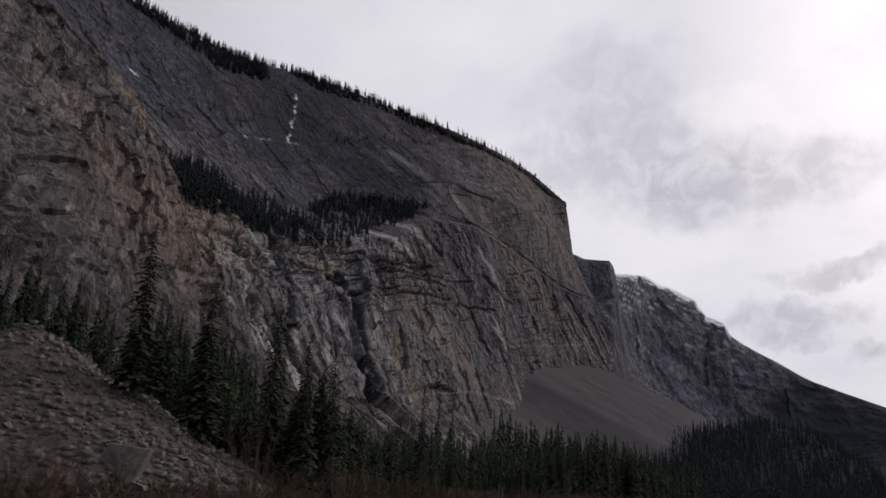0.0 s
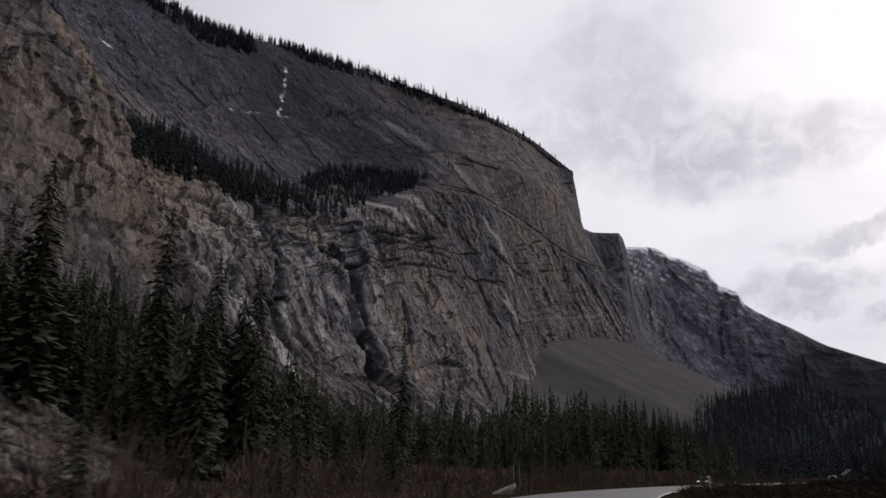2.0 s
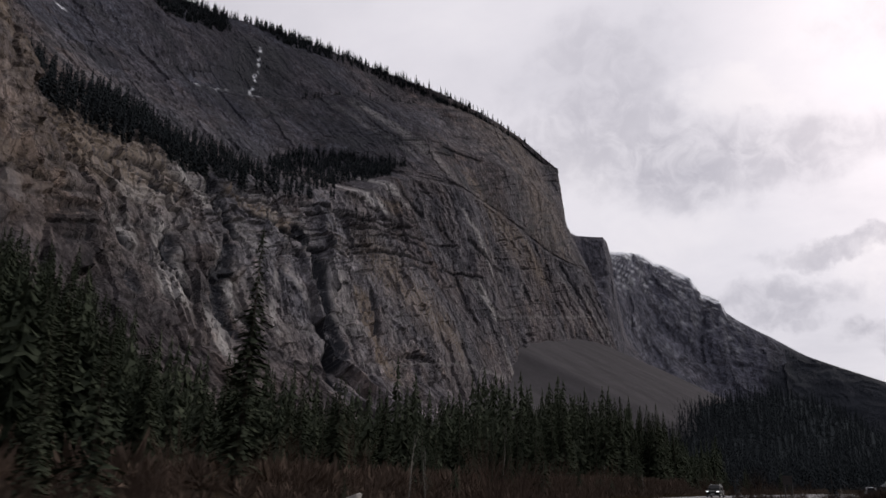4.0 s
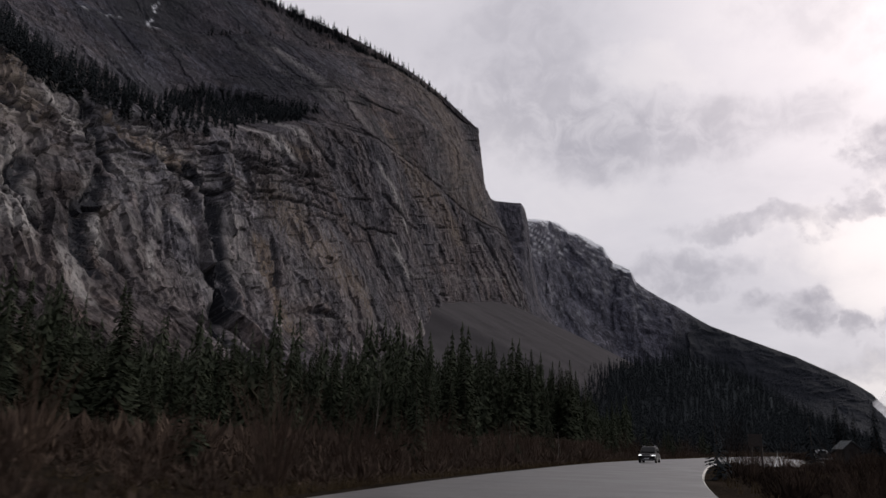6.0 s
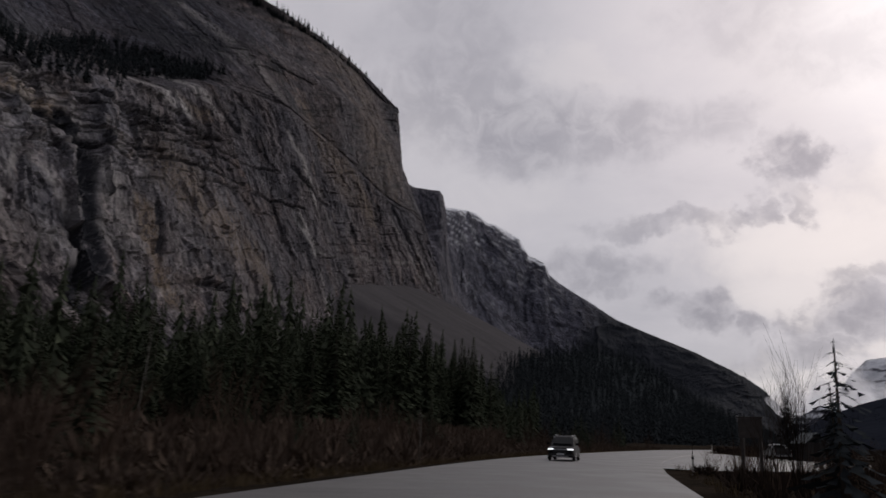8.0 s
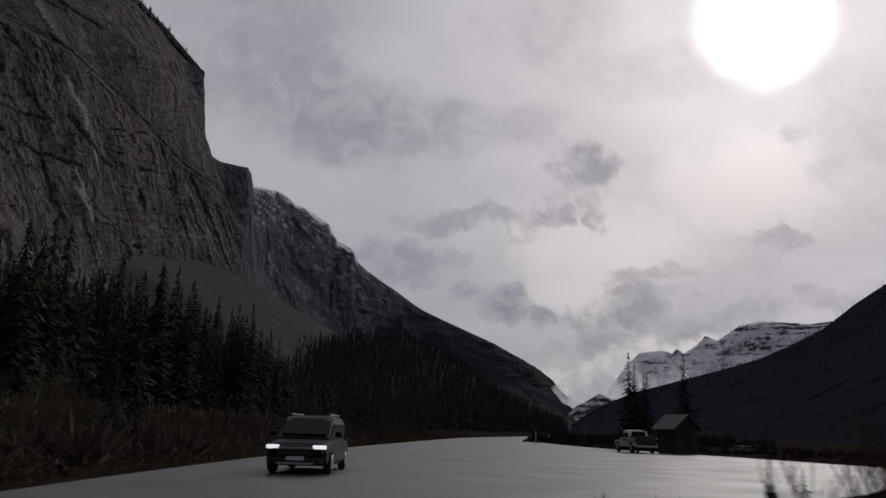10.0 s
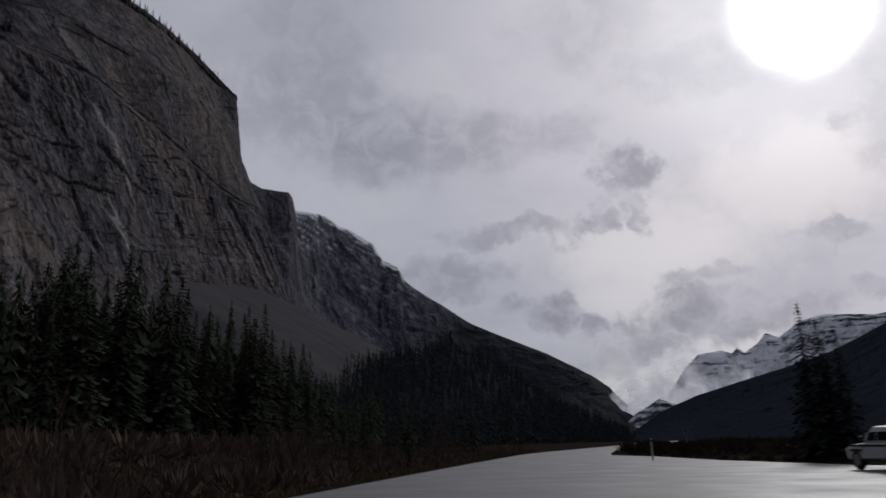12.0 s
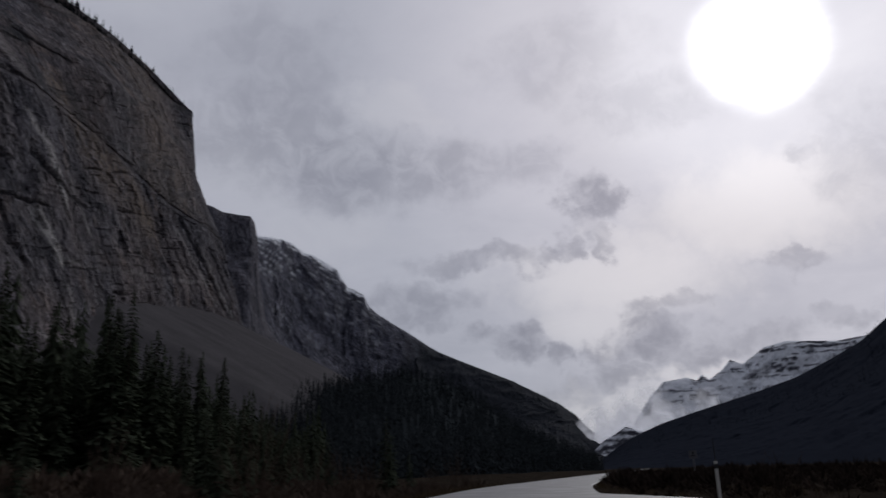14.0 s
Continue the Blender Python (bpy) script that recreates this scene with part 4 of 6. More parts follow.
def scree_material():
    m, g, b = material("grey_scree")
    p = g.node("ShaderNodeNewGeometry").outputs["Position"]
    n = g.noise(g.vec("MULTIPLY", p, (0.012, 0.05, 0.03)), 1.0, 6, 0.6)
    n2 = g.noise(p, 1.1, 6, 0.7)
    g.put(b.inputs["Base Color"], g.ramp(g.math("MULTIPLY_ADD", n2, 0.4, g.math("MULTIPLY", n, 0.6)), (0.35, (0.072, 0.068, 0.071)), (0.65, (0.108, 0.102, 0.105))))
    b.inputs["Roughness"].default_value = 0.95
    b.inputs["IOR"].default_value = 1.01
    g.put(b.inputs["Normal"], g.node("ShaderNodeBump", {"Strength": 0.7, "Distance": 0.6, "Height": n2}).outputs[0])
    return m


SCREE = scree_material()
build_scree()


# ---- conifers ----
def spruce_shape(rng, height, radius, tiers, spikes, gap=0.08):
    """A slender spruce: ragged whorls of drooping boughs that widen outwards. Returns crown (verts, faces)."""
    V, F = [], []
    for k in range(tiers):
        t = k / (tiers - 1)
        z = height * (gap + (0.985 - gap) * t ** 0.92)
        r = radius * (1 - t) ** 0.75 * rng.uniform(0.7, 1.15) + 0.006 * height
        n = max(5, int(spikes * (1 - 0.55 * t)))
        turn = rng.uniform(0, 6.28)
        for i in range(n):
            a = turn + 6.283 * i / n + rng.uniform(-0.3, 0.3)
            half = 3.1416 / n * rng.uniform(0.35, 0.85)
            ln, ln2 = r * rng.uniform(0.45, 1.2), r * rng.uniform(0.35, 1.1)
            drop = ln * rng.uniform(0.25, 0.75) + height / tiers * rng.uniform(0.2, 1.0)
            b = len(V)
            V += [(0, 0, z + 0.008 * height), (math.cos(a - half) * ln, math.sin(a - half) * ln, z - drop), (math.cos(a + half) * ln2, math.sin(a + half) * ln2, z - drop * rng.uniform(0.4, 1.0))]
            F.append((b, b + 1, b + 2))
    b = len(V)
    q = height * 0.0035
    V += [(2 * q, 0, height * 0.93), (-q, 1.5 * q, height * 0.93), (-q, -1.5 * q, height * 0.93), (0, 0, height)]
    F += [(b, b + 1, b + 3), (b + 1, b + 2, b + 3), (b + 2, b, b + 3)]
    return V, F


def bough_shape(rng, height, radius, tiers, boughs):
    """A spruce seen close by: whorls of drooping boughs, each hung with small clumps of needles. Returns crown (verts, faces)."""
    V, F = [], []
    for k in range(tiers):
        t = k / (tiers - 1)
        z = height * (0.06 + 0.92 * t ** 0.92)
        r = radius * (1 - t) ** 0.7 * rng.uniform(0.75, 1.15) + 0.012 * height
        n = max(5, int(boughs * (1 - 0.5 * t)))
        turn = rng.uniform(0, 6.28)
        for i in range(n):
            a = turn + 6.283 * i / n + rng.uniform(-0.35, 0.35)
            ln, sag = r * rng.uniform(0.55, 1.15), rng.uniform(0.25, 0.6)
            for reach, size in ((0.30, 0.34), (0.62, 0.30), (0.95, 0.26)):
                d, w = ln * reach, max(ln * size, 0.006 * height)
                x, y, h = math.cos(a) * d, math.sin(a) * d, z - sag * d * (0.5 + 0.6 * reach)
                b, turned = len(V), a + rng.uniform(-0.7, 0.7)
                cx, cy = math.cos(turned), math.sin(turned)
                V += [(x - cx * w * 0.8, y - cy * w * 0.8, h + 0.25 * w), (x + cx * w - cy * w * 0.55, y + cy * w + cx * w * 0.55, h - w * rng.uniform(0.2, 0.8)), (x + cx * w * 0.9 + cy * w * 0.55, y + cy * w * 0.9 - cx * w * 0.55, h - w * rng.uniform(0.2, 0.8))]
                F.append((b, b + 1, b + 2))
    b, q = len(V), height * 0.005
    V += [(2 * q, 0, height * 0.92), (-q, 1.5 * q, height * 0.92), (-q, -1.5 * q, height * 0.92), (0, 0, height)]
    F += [(b, b + 1, b + 3), (b + 1, b + 2, b + 3), (b + 2, b, b + 3)]
    return V, F


def pole_shape(height, r0, r1, sides=6, bend=0.0, segs=4):
    V, F = [], []
    for k in range(segs + 1):
        t = k / segs
        for i in range(sides):
            a = 6.283 * i / sides
            r = r0 + (r1 - r0) * t
            V.append((math.cos(a) * r + bend * t * t, math.sin(a) * r, height * t))
    for k in range(segs):
        for i in range(sides):
            j = (i + 1) % sides
            F.append((k * sides + i, k * sides + j, (k + 1) * sides + j, (k + 1) * sides + i))
    F.append(tuple(range(segs * sides, (segs + 1) * sides)))
    return V, F


def make_spruce(rng, height, radius, tiers, spikes, label, needles=None):
    tree = new("spruce_tree")
    tree.empty_display_size = 0.5
    mesh_object("trunk", *pole_shape(height * 0.92, 0.011 * height + 0.02 + 0.0015 * height, 0.012), BARK, tree)
    mesh_object("crown", *bough_shape(rng, height, radius, tiers, spikes), needles or NEEDLES, tree)
    return tagged(tree, label, "tree", "spruces along the road")


def forest_stuff(name, label, places, heights, templates, mat, seed):
    """One object of many trees that nobody could count."""
    rng = np.random.RandomState(seed)
    Vs, Fs, base = [], [], 0
    pick = rng.randint(0, len(templates), len(places))
    for k, (tv, tf) in enumerate(templates):
        idx = np.where(pick == k)[0]
        if not len(idx):
            continue
        tv, tf = np.array(tv), np.array(tf)
        a = rng.uniform(0, 6.28, len(idx))
        h = heights[idx]
        c, s = np.cos(a)[:, None], np.sin(a)[:, None]
        w = (h * rng.uniform(0.85, 1.2, len(idx)))[:, None]
        x = (tv[None, :, 0] * c - tv[None, :, 1] * s) * w
        y = (tv[None, :, 0] * s + tv[None, :, 1] * c) * w
        z = tv[None, :, 2] * h[:, None]
        v = np.stack([x, y, z], -1) + places[idx][:, None, :]
        f = tf[None] + (base + np.arange(len(idx)) * len(tv))[:, None, None]
        Vs.append(v.reshape(-1, 3))
        Fs.append(f.reshape(-1, 3))
        base += len(idx) * len(tv)
    V, F = np.concatenate(Vs), np.concatenate(Fs)
    me = bpy.data.meshes.new(name)
    me.vertices.add(len(V))
    me.vertices.foreach_set("co", V.reshape(-1).astype(np.float32))
    me.loops.add(F.size)
    me.loops.foreach_set("vertex_index", F.reshape(-1).astype(np.int32))
    me.polygons.add(len(F))
    me.polygons.foreach_set("loop_start", np.arange(0, F.size, 3, dtype=np.int32))
    me.update(calc_edges=True)
    me.materials.append(mat)
    return tagged(new(name, me), label, "forest", kind="stuff")


EDGE_Y = [40, 60, 100, 150, 200, 240, 260, 316, 340, 385, 455, 600, 900]
EDGE_X = [-66, -60, -55, -57, -57, -45, -40, -32, -26, -24, -16, 20, 110]


def forest_edge(y):
    return np.interp(y, EDGE_Y, EDGE_X)


def tree_height(y):
    return np.interp(y, [60, 100, 125, 150, 182, 216, 250, 275, 300, 350, 400, 500], [20, 18, 13, 13, 14, 15, 17.5, 21, 24.5, 26.5, 25, 23])


def build_forest():
    rng = random.Random(11)
    kinds = [make_spruce(rng, 20.0, r, t, 15, "tall slender dark green spruce at the forest edge") for r, t in ((2.2, 44), (1.9, 42), (2.5, 46), (1.7, 42))]
    small = make_spruce(rng, 6.0, 1.1, 24, 12, "small dark green spruce among the roadside willows")
    spots = []
    tries = 0
    while len(spots) < 240 and tries < 20000:
        tries += 1
        y = rng.uniform(70, 420)
        x = forest_edge(y) - abs(rng.gauss(0, 9)) + rng.uniform(-2, 2)
        if scree_mask(x, y) > 0.3 or any((x - a) ** 2 + (y - b) ** 2 < 6.5 for a, b, _ in spots):
            continue
        spots.append((x, y, tree_height(y) * rng.uniform(0.62, 1.12) if rng.random() < 0.85 else rng.uniform(5, 10)))
    spots += [(-41.5, 258.9, 22), (-45.3, 328.7, 29), (-32.9, 316, 24), (-23.5, 345, 27), (-62, 88, 22), (-24.4, 448, 34), (-58, 98, 25), (-69, 82, 24), (-45, 127.7, 20)]
    # behind the crest of the scree cone
    while len(spots) < 330:
        x, y = rng.uniform(-118, -50), rng.uniform(84, 128)
        far = math.hypot(x + 7.7, y - 30)
        if (far > 98 or scree_mask(x, y) < 0.05) and y > 92 - 0.25 * (x + 50):
            spots.append((x, y, rng.uniform(15, 25) * (1.0 if y < 105 else 0.6)))
    used = [None] * 4
    for x, y, h in spots:
        k = rng.randrange(4)
        sc = h / 20.0
        m = pose(x, y, float(ground_z(x, y)) - 0.1, rng.uniform(-1.5, 1.5), rng.uniform(-1.5, 1.5), rng.uniform(0, 360)) @ Matrix.Diagonal((sc * rng.uniform(0.9, 1.15), sc * rng.uniform(0.9, 1.15), sc, 1))
        if used[k] is None:
            used[k] = m
        else:
            copy_thing(kinds[k], m)
    for o, m in zip(kinds, used):
        o.matrix_basis = m
    low = []
    for i in range(34):
        y = rng.uniform(60, 330)
        x = road_x(y) - rng.uniform(13, 26)
        if x > forest_edge(y) and scree_mask(x, y) < 0.3:
            low.append((float(x), y, rng.uniform(2.0, 7.0)))
    low += [(-2.5, 186.0, 1.2)]
    for i, (x, y, h) in enumerate(low):
        sc = h / 6.0
        m = pose(x, y, float(ground_z(x, y)) - 0.05, 0, 0, rng.uniform(0, 360)) @ Matrix.Diagonal((sc, sc, sc, 1))
        if i:
            copy_thing(small, m)
        else:
            first = m
    small.matrix_basis = first
    # needles darkened in colour to stand for trees seen against the light
    lone = make_spruce(rng, 10.0, 1.25, 42, 13, "dark slender spruce standing beyond the pull-out", SHADED_NEEDLES)
    for i, (x, y, h) in enumerate(((23.3, 251.5, 10.8), (22.9, 249.2, 9.2), (23.4, 248.0, 8.2), (27.1, 255.2, 9.0), (28.3, 248.7, 10.5))):
        m = pose(x, y, float(ground_z(x, y)) - 0.05, 0, 0, 70 * i) @ Matrix.Diagonal((0.1 * h, 0.1 * h, 0.1 * h, 1))
        if i:
            copy_thing(lone, m)
        else:
            first = m
    lone.matrix_basis = first
    young = make_spruce(rng, 3.1, 0.72, 19, 8, "sparse young spruce standing alone on the verge", SHADED_NEEDLES)
    young.matrix_basis = pose(-10.6, 153.8, float(ground_z(-10.6, 153.8)) - 0.05, 2, -2, 40)
    copy_thing(young, pose(2.0, 184.4, float(ground_z(2.0, 184.4)) - 0.05, -2, 1, 150) @ Matrix.Diagonal((1.25, 1.25, 1.65, 1)))
    # unit-height templates for the woods behind
    mids = [spruce_shape(rng, 1.0, 0.13, 21, 9) for _ in range(4)]
    fars = [spruce_shape(rng, 1.0, 0.12, 9, 7) for _ in range(4)]
    thin = [spruce_shape(rng, 1.0, 0.16, 12, 8) for _ in range(4)]
    r = np.random.RandomState(5)
    y = r.uniform(60, 560, 5200)
    x = forest_edge(y) - 5 - r.uniform(0, 1, 5200) ** 1.3 * 55
    ok = (scree_mask(x, y) < 0.3) & (x > -120)
    x, y = x[ok][:2700], y[ok][:2700]
    forest_stuff("forest", "dense dark spruce forest at the foot of the cliff", np.stack([x, y, ground_z(x, y) - 0.3], -1), np.where(r.uniform(0, 1, len(x)) < 0.10, r.uniform(1.0, 1.25, len(x)), r.uniform(0.5, 0.92, len(x))) * (1 + 0.2 * fbm(x / 14, y / 14, 0, 2, seed=19)) * tree_height(y) * np.clip(1 + np.interp(y, [200, 260], [0.006, 0.003]) * (forest_edge(y) - x), 1, 1.25), mids, NEEDLES, 3)
    x, y = r.uniform(-125, -52, 2600), r.uniform(80, 150, 2600)
    ok = ((np.hypot(x + 7.7, y - 30) > 99) | (scree_mask(x, y) < 0.05)) & (y > 92 - 0.25 * (x + 50))
    x, y = x[ok][:620], y[ok][:620]
    q = np.stack([x, y, ground_z(x, y) - 0.3], -1)
    apron = np.where((CLIFF_K[:, 0] > 0.12) & (CLIFF_K[:, 0] < 0.75))[0]
    slope = np.where((CLIFF_COLS > 78) & (CLIFF_COLS < 205))[0]
    tall = np.interp(y, [100, 128], [1.0, 0.48])
    q = np.concatenate([q, CLIFF_P[r.choice(apron, 300), r.choice(slope, 300)] - (0, 0, 0.5)])
    tall = np.concatenate([tall, np.full(300, 0.8)])
    forest_stuff("forest", "dense dark spruces behind the scree cone", q, r.uniform(13, 22, len(q)) * tall, [spruce_shape(rng, 1.0, 0.13, 26, 12) for _ in range(4)], NEEDLES, 14)
    y = r.uniform(540, 1300, 5000)
    x = np.interp(y, [540, 900, 1300], [60, 200, 380]) - r.uniform(0, 260, 5000)
    ok = x > -135
    x, y = x[ok], y[ok]
    forest_stuff("forest", "distant dark spruce forest on the valley floor", np.stack([x, y, ground_z(x, y) - 0.3], -1), r.uniform(12, 24, len(x)), fars, SHADED_NEEDLES, 4)
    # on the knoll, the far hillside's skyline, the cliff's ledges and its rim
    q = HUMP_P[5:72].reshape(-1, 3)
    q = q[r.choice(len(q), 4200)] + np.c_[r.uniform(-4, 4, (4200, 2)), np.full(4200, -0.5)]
    forest_stuff("forest", "dark spruce forest covering the knoll", q, r.uniform(10, 20, len(q)), fars, SHADED_NEEDLES, 6)
    q = RIGHT_P[40:82, :700].reshape(-1, 3)
    q = q[r.choice(len(q), 2400, replace=False)] + np.c_[r.uniform(-4, 4, (2400, 2)), np.full(2400, -1.0)]
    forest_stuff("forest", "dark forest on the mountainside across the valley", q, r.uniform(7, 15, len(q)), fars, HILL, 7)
    ledge, rim = [], []
    K = CLIFF_K[:, 0]
    cols = CLIFF_COLS
    rows = np.where((K > 1.97) & (K < 3.25))[0]
    band = CLIFF_P[rows]
    by, bz = band[..., 1], band[..., 2]
    ragged = fbm(by / 16, bz / 9, 0, 3, seed=47)
    lens = bz - (207 + 0.485 * (by - 520)) + 2.5 * ragged
    eye = (by > 530) & (by < 775) & (lens > -14) & (lens < 4 + 16 * np.sin(np.clip((by - 530) / 245, 0, 1) * np.pi) ** 0.7) & (lens > np.interp(by, [530, 700, 775], [-14, -12, 2]))
    near = (by > 262) & (by < 398) & (bz < np.interp(by, [262, 331, 393], [165, 182, 200]) + 6 * ragged)
    mid = (by > 385) & (by < 535) & (bz < np.interp(by, [385, 465, 535], [192, 205, 214]) + 8 * ragged) & (ragged > -0.25)
    for where, count in ((eye, 640), (near, 480), (mid, 300)):
        i, j = np.nonzero(where)
        for k in r.choice(len(i), count):
            ledge.append(band[i[k], j[k]])
    n_band = len(ledge)
    for c in np.where((bump(cols, 735, 16) + 1.3 * bump(cols, 870, 22) + 0.3 * bump(cols, 800, 60)) > r.uniform(0, 2.2, len(cols)))[0]:
        shelf = np.interp(cols[c], [547, 594, 670, 735, 876, 979], [315, 336, 366, 397, 456, 488]) + r.uniform(-1, 5)
        rows = np.where(K > 3)[0]
        ledge.append(CLIFF_P[rows[np.argmin(np.abs(CLIFF_P[rows, c, 2] - shelf))], c])
    rows = np.where((K > 1.80) & (K < 1.90))[0]
    for c in np.where(bump(cols, 560, 24) > r.uniform(0, 6, len(cols)))[0]:
        ledge.append(CLIFF_P[r.choice(rows), c])
    # trees that cling to the slope above the near buttress
    rows = np.where((K > 2.3) & (K < 3.6))[0]
    for c in np.where((bump(cols, 205, 12) + bump(cols, 235, 7) + bump(cols, 175, 9)) > r.uniform(0, 4, len(cols)))[0]:
        ledge.append(CLIFF_P[r.choice(rows), c])
    q = np.array(ledge)
    forest_stuff("forest", "small dark spruces clinging to the cliff ledges", q - (0, 0, 0.6), np.where(np.arange(len(q)) < n_band, r.uniform(6, 14, len(q)) * np.interp(q[:, 1], [400, 520], [1.2, 1.0]), r.uniform(6, 11, len(q))), thin, SHADED_NEEDLES, 8)
    sel = np.where((cols > 380) & (cols < 1225))[0]
    weight = np.interp(cols[sel], [380, 540, 600, 690, 708, 745, 760, 880, 1000, 1225], [0.6, 1.0, 1.6, 1.5, 0.25, 0.3, 1.3, 1.2, 0.7, 0.5])
    depth = np.interp(cols, [380, 540, 600, 690, 708, 745, 760, 880, 1000], [0.05, 0.2, 0.42, 0.22, 0.03, 0.03, 0.2, 0.16, 0.06])
    for c in r.choice(sel, 2300, p=weight / weight.sum()):
        k = 5.0 - depth[c] * r.uniform() ** 1.2 if r.uniform() < 0.72 else r.uniform(5.0, 5.7)
        rim.append(CLIFF_P[np.argmin(np.abs(K - k)), c])
    q = np.array(rim)
    forest_stuff("forest", "row of dark spruces along the rim of the cliff", q - (0, 0, 0.6), r.uniform(7, 17, len(q)) * np.interp(q[:, 1], [900, 1230], [1, 0.6]), thin, SHADED_NEEDLES, 9)


build_forest()


# ---- willows, aspens, grass and stones ----
def stem_shape(rng, stems, height, spread, thick=0.012):
    """A bush of thin bare stems that fork."""
    V, F = [], []

    def ribbon(points, r0, r1):
        n = len(points)
        b = len(V)
        for k, p in enumerate(points):
            r = r0 + (r1 - r0) * k / (n - 1)
            for i in range(3):
                a = 2.094 * i + 0.6
                V.append((p[0] + math.cos(a) * r, p[1] + math.sin(a) * r, p[2]))
        for k in range(n - 1):
            for i in range(3):
                j = (i + 1) % 3
                F.append((b + k * 3 + i, b + k * 3 + j, b + k * 3 + 3 + j, b + k * 3 + 3 + i))

    for _ in range(stems):
        a, ln = rng.uniform(0, 6.283), height * rng.uniform(0.55, 1.0)
        out = spread * rng.uniform(0.15, 1.0)
        x0, y0 = math.cos(a) * out * 0.25, math.sin(a) * out * 0.25
        pts = []
        for k in range(4):
            t = k / 3
            pts.append((x0 + math.cos(a) * out * t ** 1.5 + rng.uniform(-1, 1) * 0.05 * ln * t, y0 + math.sin(a) * out * t ** 1.5 + rng.uniform(-1, 1) * 0.05 * ln * t, ln * t))
        ribbon(pts, thick, thick * 0.3)
        for _ in range(2):
            t = rng.uniform(0.3, 0.9)
            k = min(2, int(t * 3))
            f = t * 3 - k
            p = [pts[k][i] * (1 - f) + pts[k + 1][i] * f for i in range(3)]
            b = a + rng.uniform(-1.4, 1.4)
            tl = ln * rng.uniform(0.18, 0.38)
            ribbon([p, (p[0] + math.cos(b) * tl * 0.3, p[1] + math.sin(b) * tl * 0.3, p[2] + tl * 0.5), (p[0] + math.cos(b) * tl * 0.5, p[1] + math.sin(b) * tl * 0.5, p[2] + tl)], thick * 0.6, thick * 0.25)
    return V, F


def aspen_shape(rng, height):
    V, F = pole_shape(height, 0.008 + 0.003 * height, 0.008, 7, rng.uniform(-0.6, 0.6), 8)
    return V, F


def build_bushes():
    rng = random.Random(23)
    masters = []
    for n, h, s in ((6, 3.2, 1.6), (6, 2.4, 1.7), (5, 4.2, 1.5), (6, 1.7, 1.3)):
        bush = new("willow_bush")
        for k in range(4):
            mesh_object("branch", *stem_shape(rng, n, h, s, 0.022), TWIGS, bush)
        masters.append(tagged(bush, "bare red-brown willow bush on the roadside", "bush", "willows along the road"))
    spots = []
    for i in range(215):
        y = rng.uniform(-5, 330)
        inner = float(road_x(y)) - 10.5
        edge = max(float(forest_edge(y)), inner - 32)
        x = inner - (inner - edge) * rng.random() ** 1.5
        if scree_mask(x, y) > 0.75:
            continue
        spots.append((x, y, rng.uniform(0.7, 1.35)))
    for i in range(45):
        y = rng.uniform(112, 184)
        x = float(road_x(y)) + 6.4 + 12 * rng.random() ** 1.4
        spots.append((x, y, rng.uniform(0.35, 0.62)))
    for i in range(18):
        t = rng.random()
        spots.append((22.5 + 14 * rng.random(), 205 + 70 * t, rng.uniform(0.4, 0.8)))
    for i in range(34):
        t = rng.random()
        spots.append((1 + 20 * t + rng.uniform(-1, 3), 184.5 + 17 * t - 5 * rng.random(), rng.uniform(0.35, 0.62)))
    for i in range(46):
        t = rng.random()
        spots.append((-4.5 + 15 * t + rng.uniform(-0.6, 0.6), 182.0 + 12.5 * t + rng.uniform(-1.8, 0.8), rng.uniform(0.32, 0.55)))
    seen = {}
    for x, y, sc in spots:
        k = rng.randrange(4)
        m = pose(x, y, float(ground_z(x, y)) - 0.05, 0, 0, rng.uniform(0, 360)) @ Matrix.Diagonal((sc, sc, sc * rng.uniform(0.85, 1.2), 1))
        if k not in seen:
            seen[k] = m
        else:
            copy_thing(masters[k], m)
    for k, m in seen.items():
        masters[k].matrix_basis = m
    # bare saplings by the pull-out's entrance
    for x, y, h in ((-9.0, 161.1, 3.7), (-8.2, 162.0, 4.2), (-8.8, 162.6, 3.3), (-7.7, 163.4, 3.6), (-7.1, 162.4, 3.0)):
        o = mesh_object("sapling", *stem_shape(rng, 20, h, 0.5, 0.007), DARK_TWIGS)
        o.matrix_basis = pose(x, y, float(ground_z(x, y)) - 0.05, 0, 0, rng.uniform(0, 360))
        tagged(o, "bare thin sapling with upright twigs beside the road", "sapling")
    for x, y, h, lean in ((-41, 194, 9.5, 2), (-20.5, 188.6, 3.4, 1), (-29.2, 119.8, 4.4, 5), (-28.6, 121.2, 3.6, -3), (-30, 232, 5.0, -2), (-46, 96, 6, 4)):
        tree = new("aspen_tree")
        z = float(ground_z(x, y))
        mesh_object("trunk", *aspen_shape(rng, h), PALE_BARK, tree)
        for k in range(6):
            b = mesh_object("branch", *stem_shape(rng, 2, h * 0.26, h * 0.07, 0.008), PALE_BARK, tree)
            b.location = (0, 0, h * (0.3 + 0.11 * k))
        tree.matrix_basis = pose(x, y, z - 0.1, lean, lean * 0.7, rng.uniform(0, 360))
        tagged(tree, "bare pale-barked young aspen among the willows", "tree", "aspens by the road")


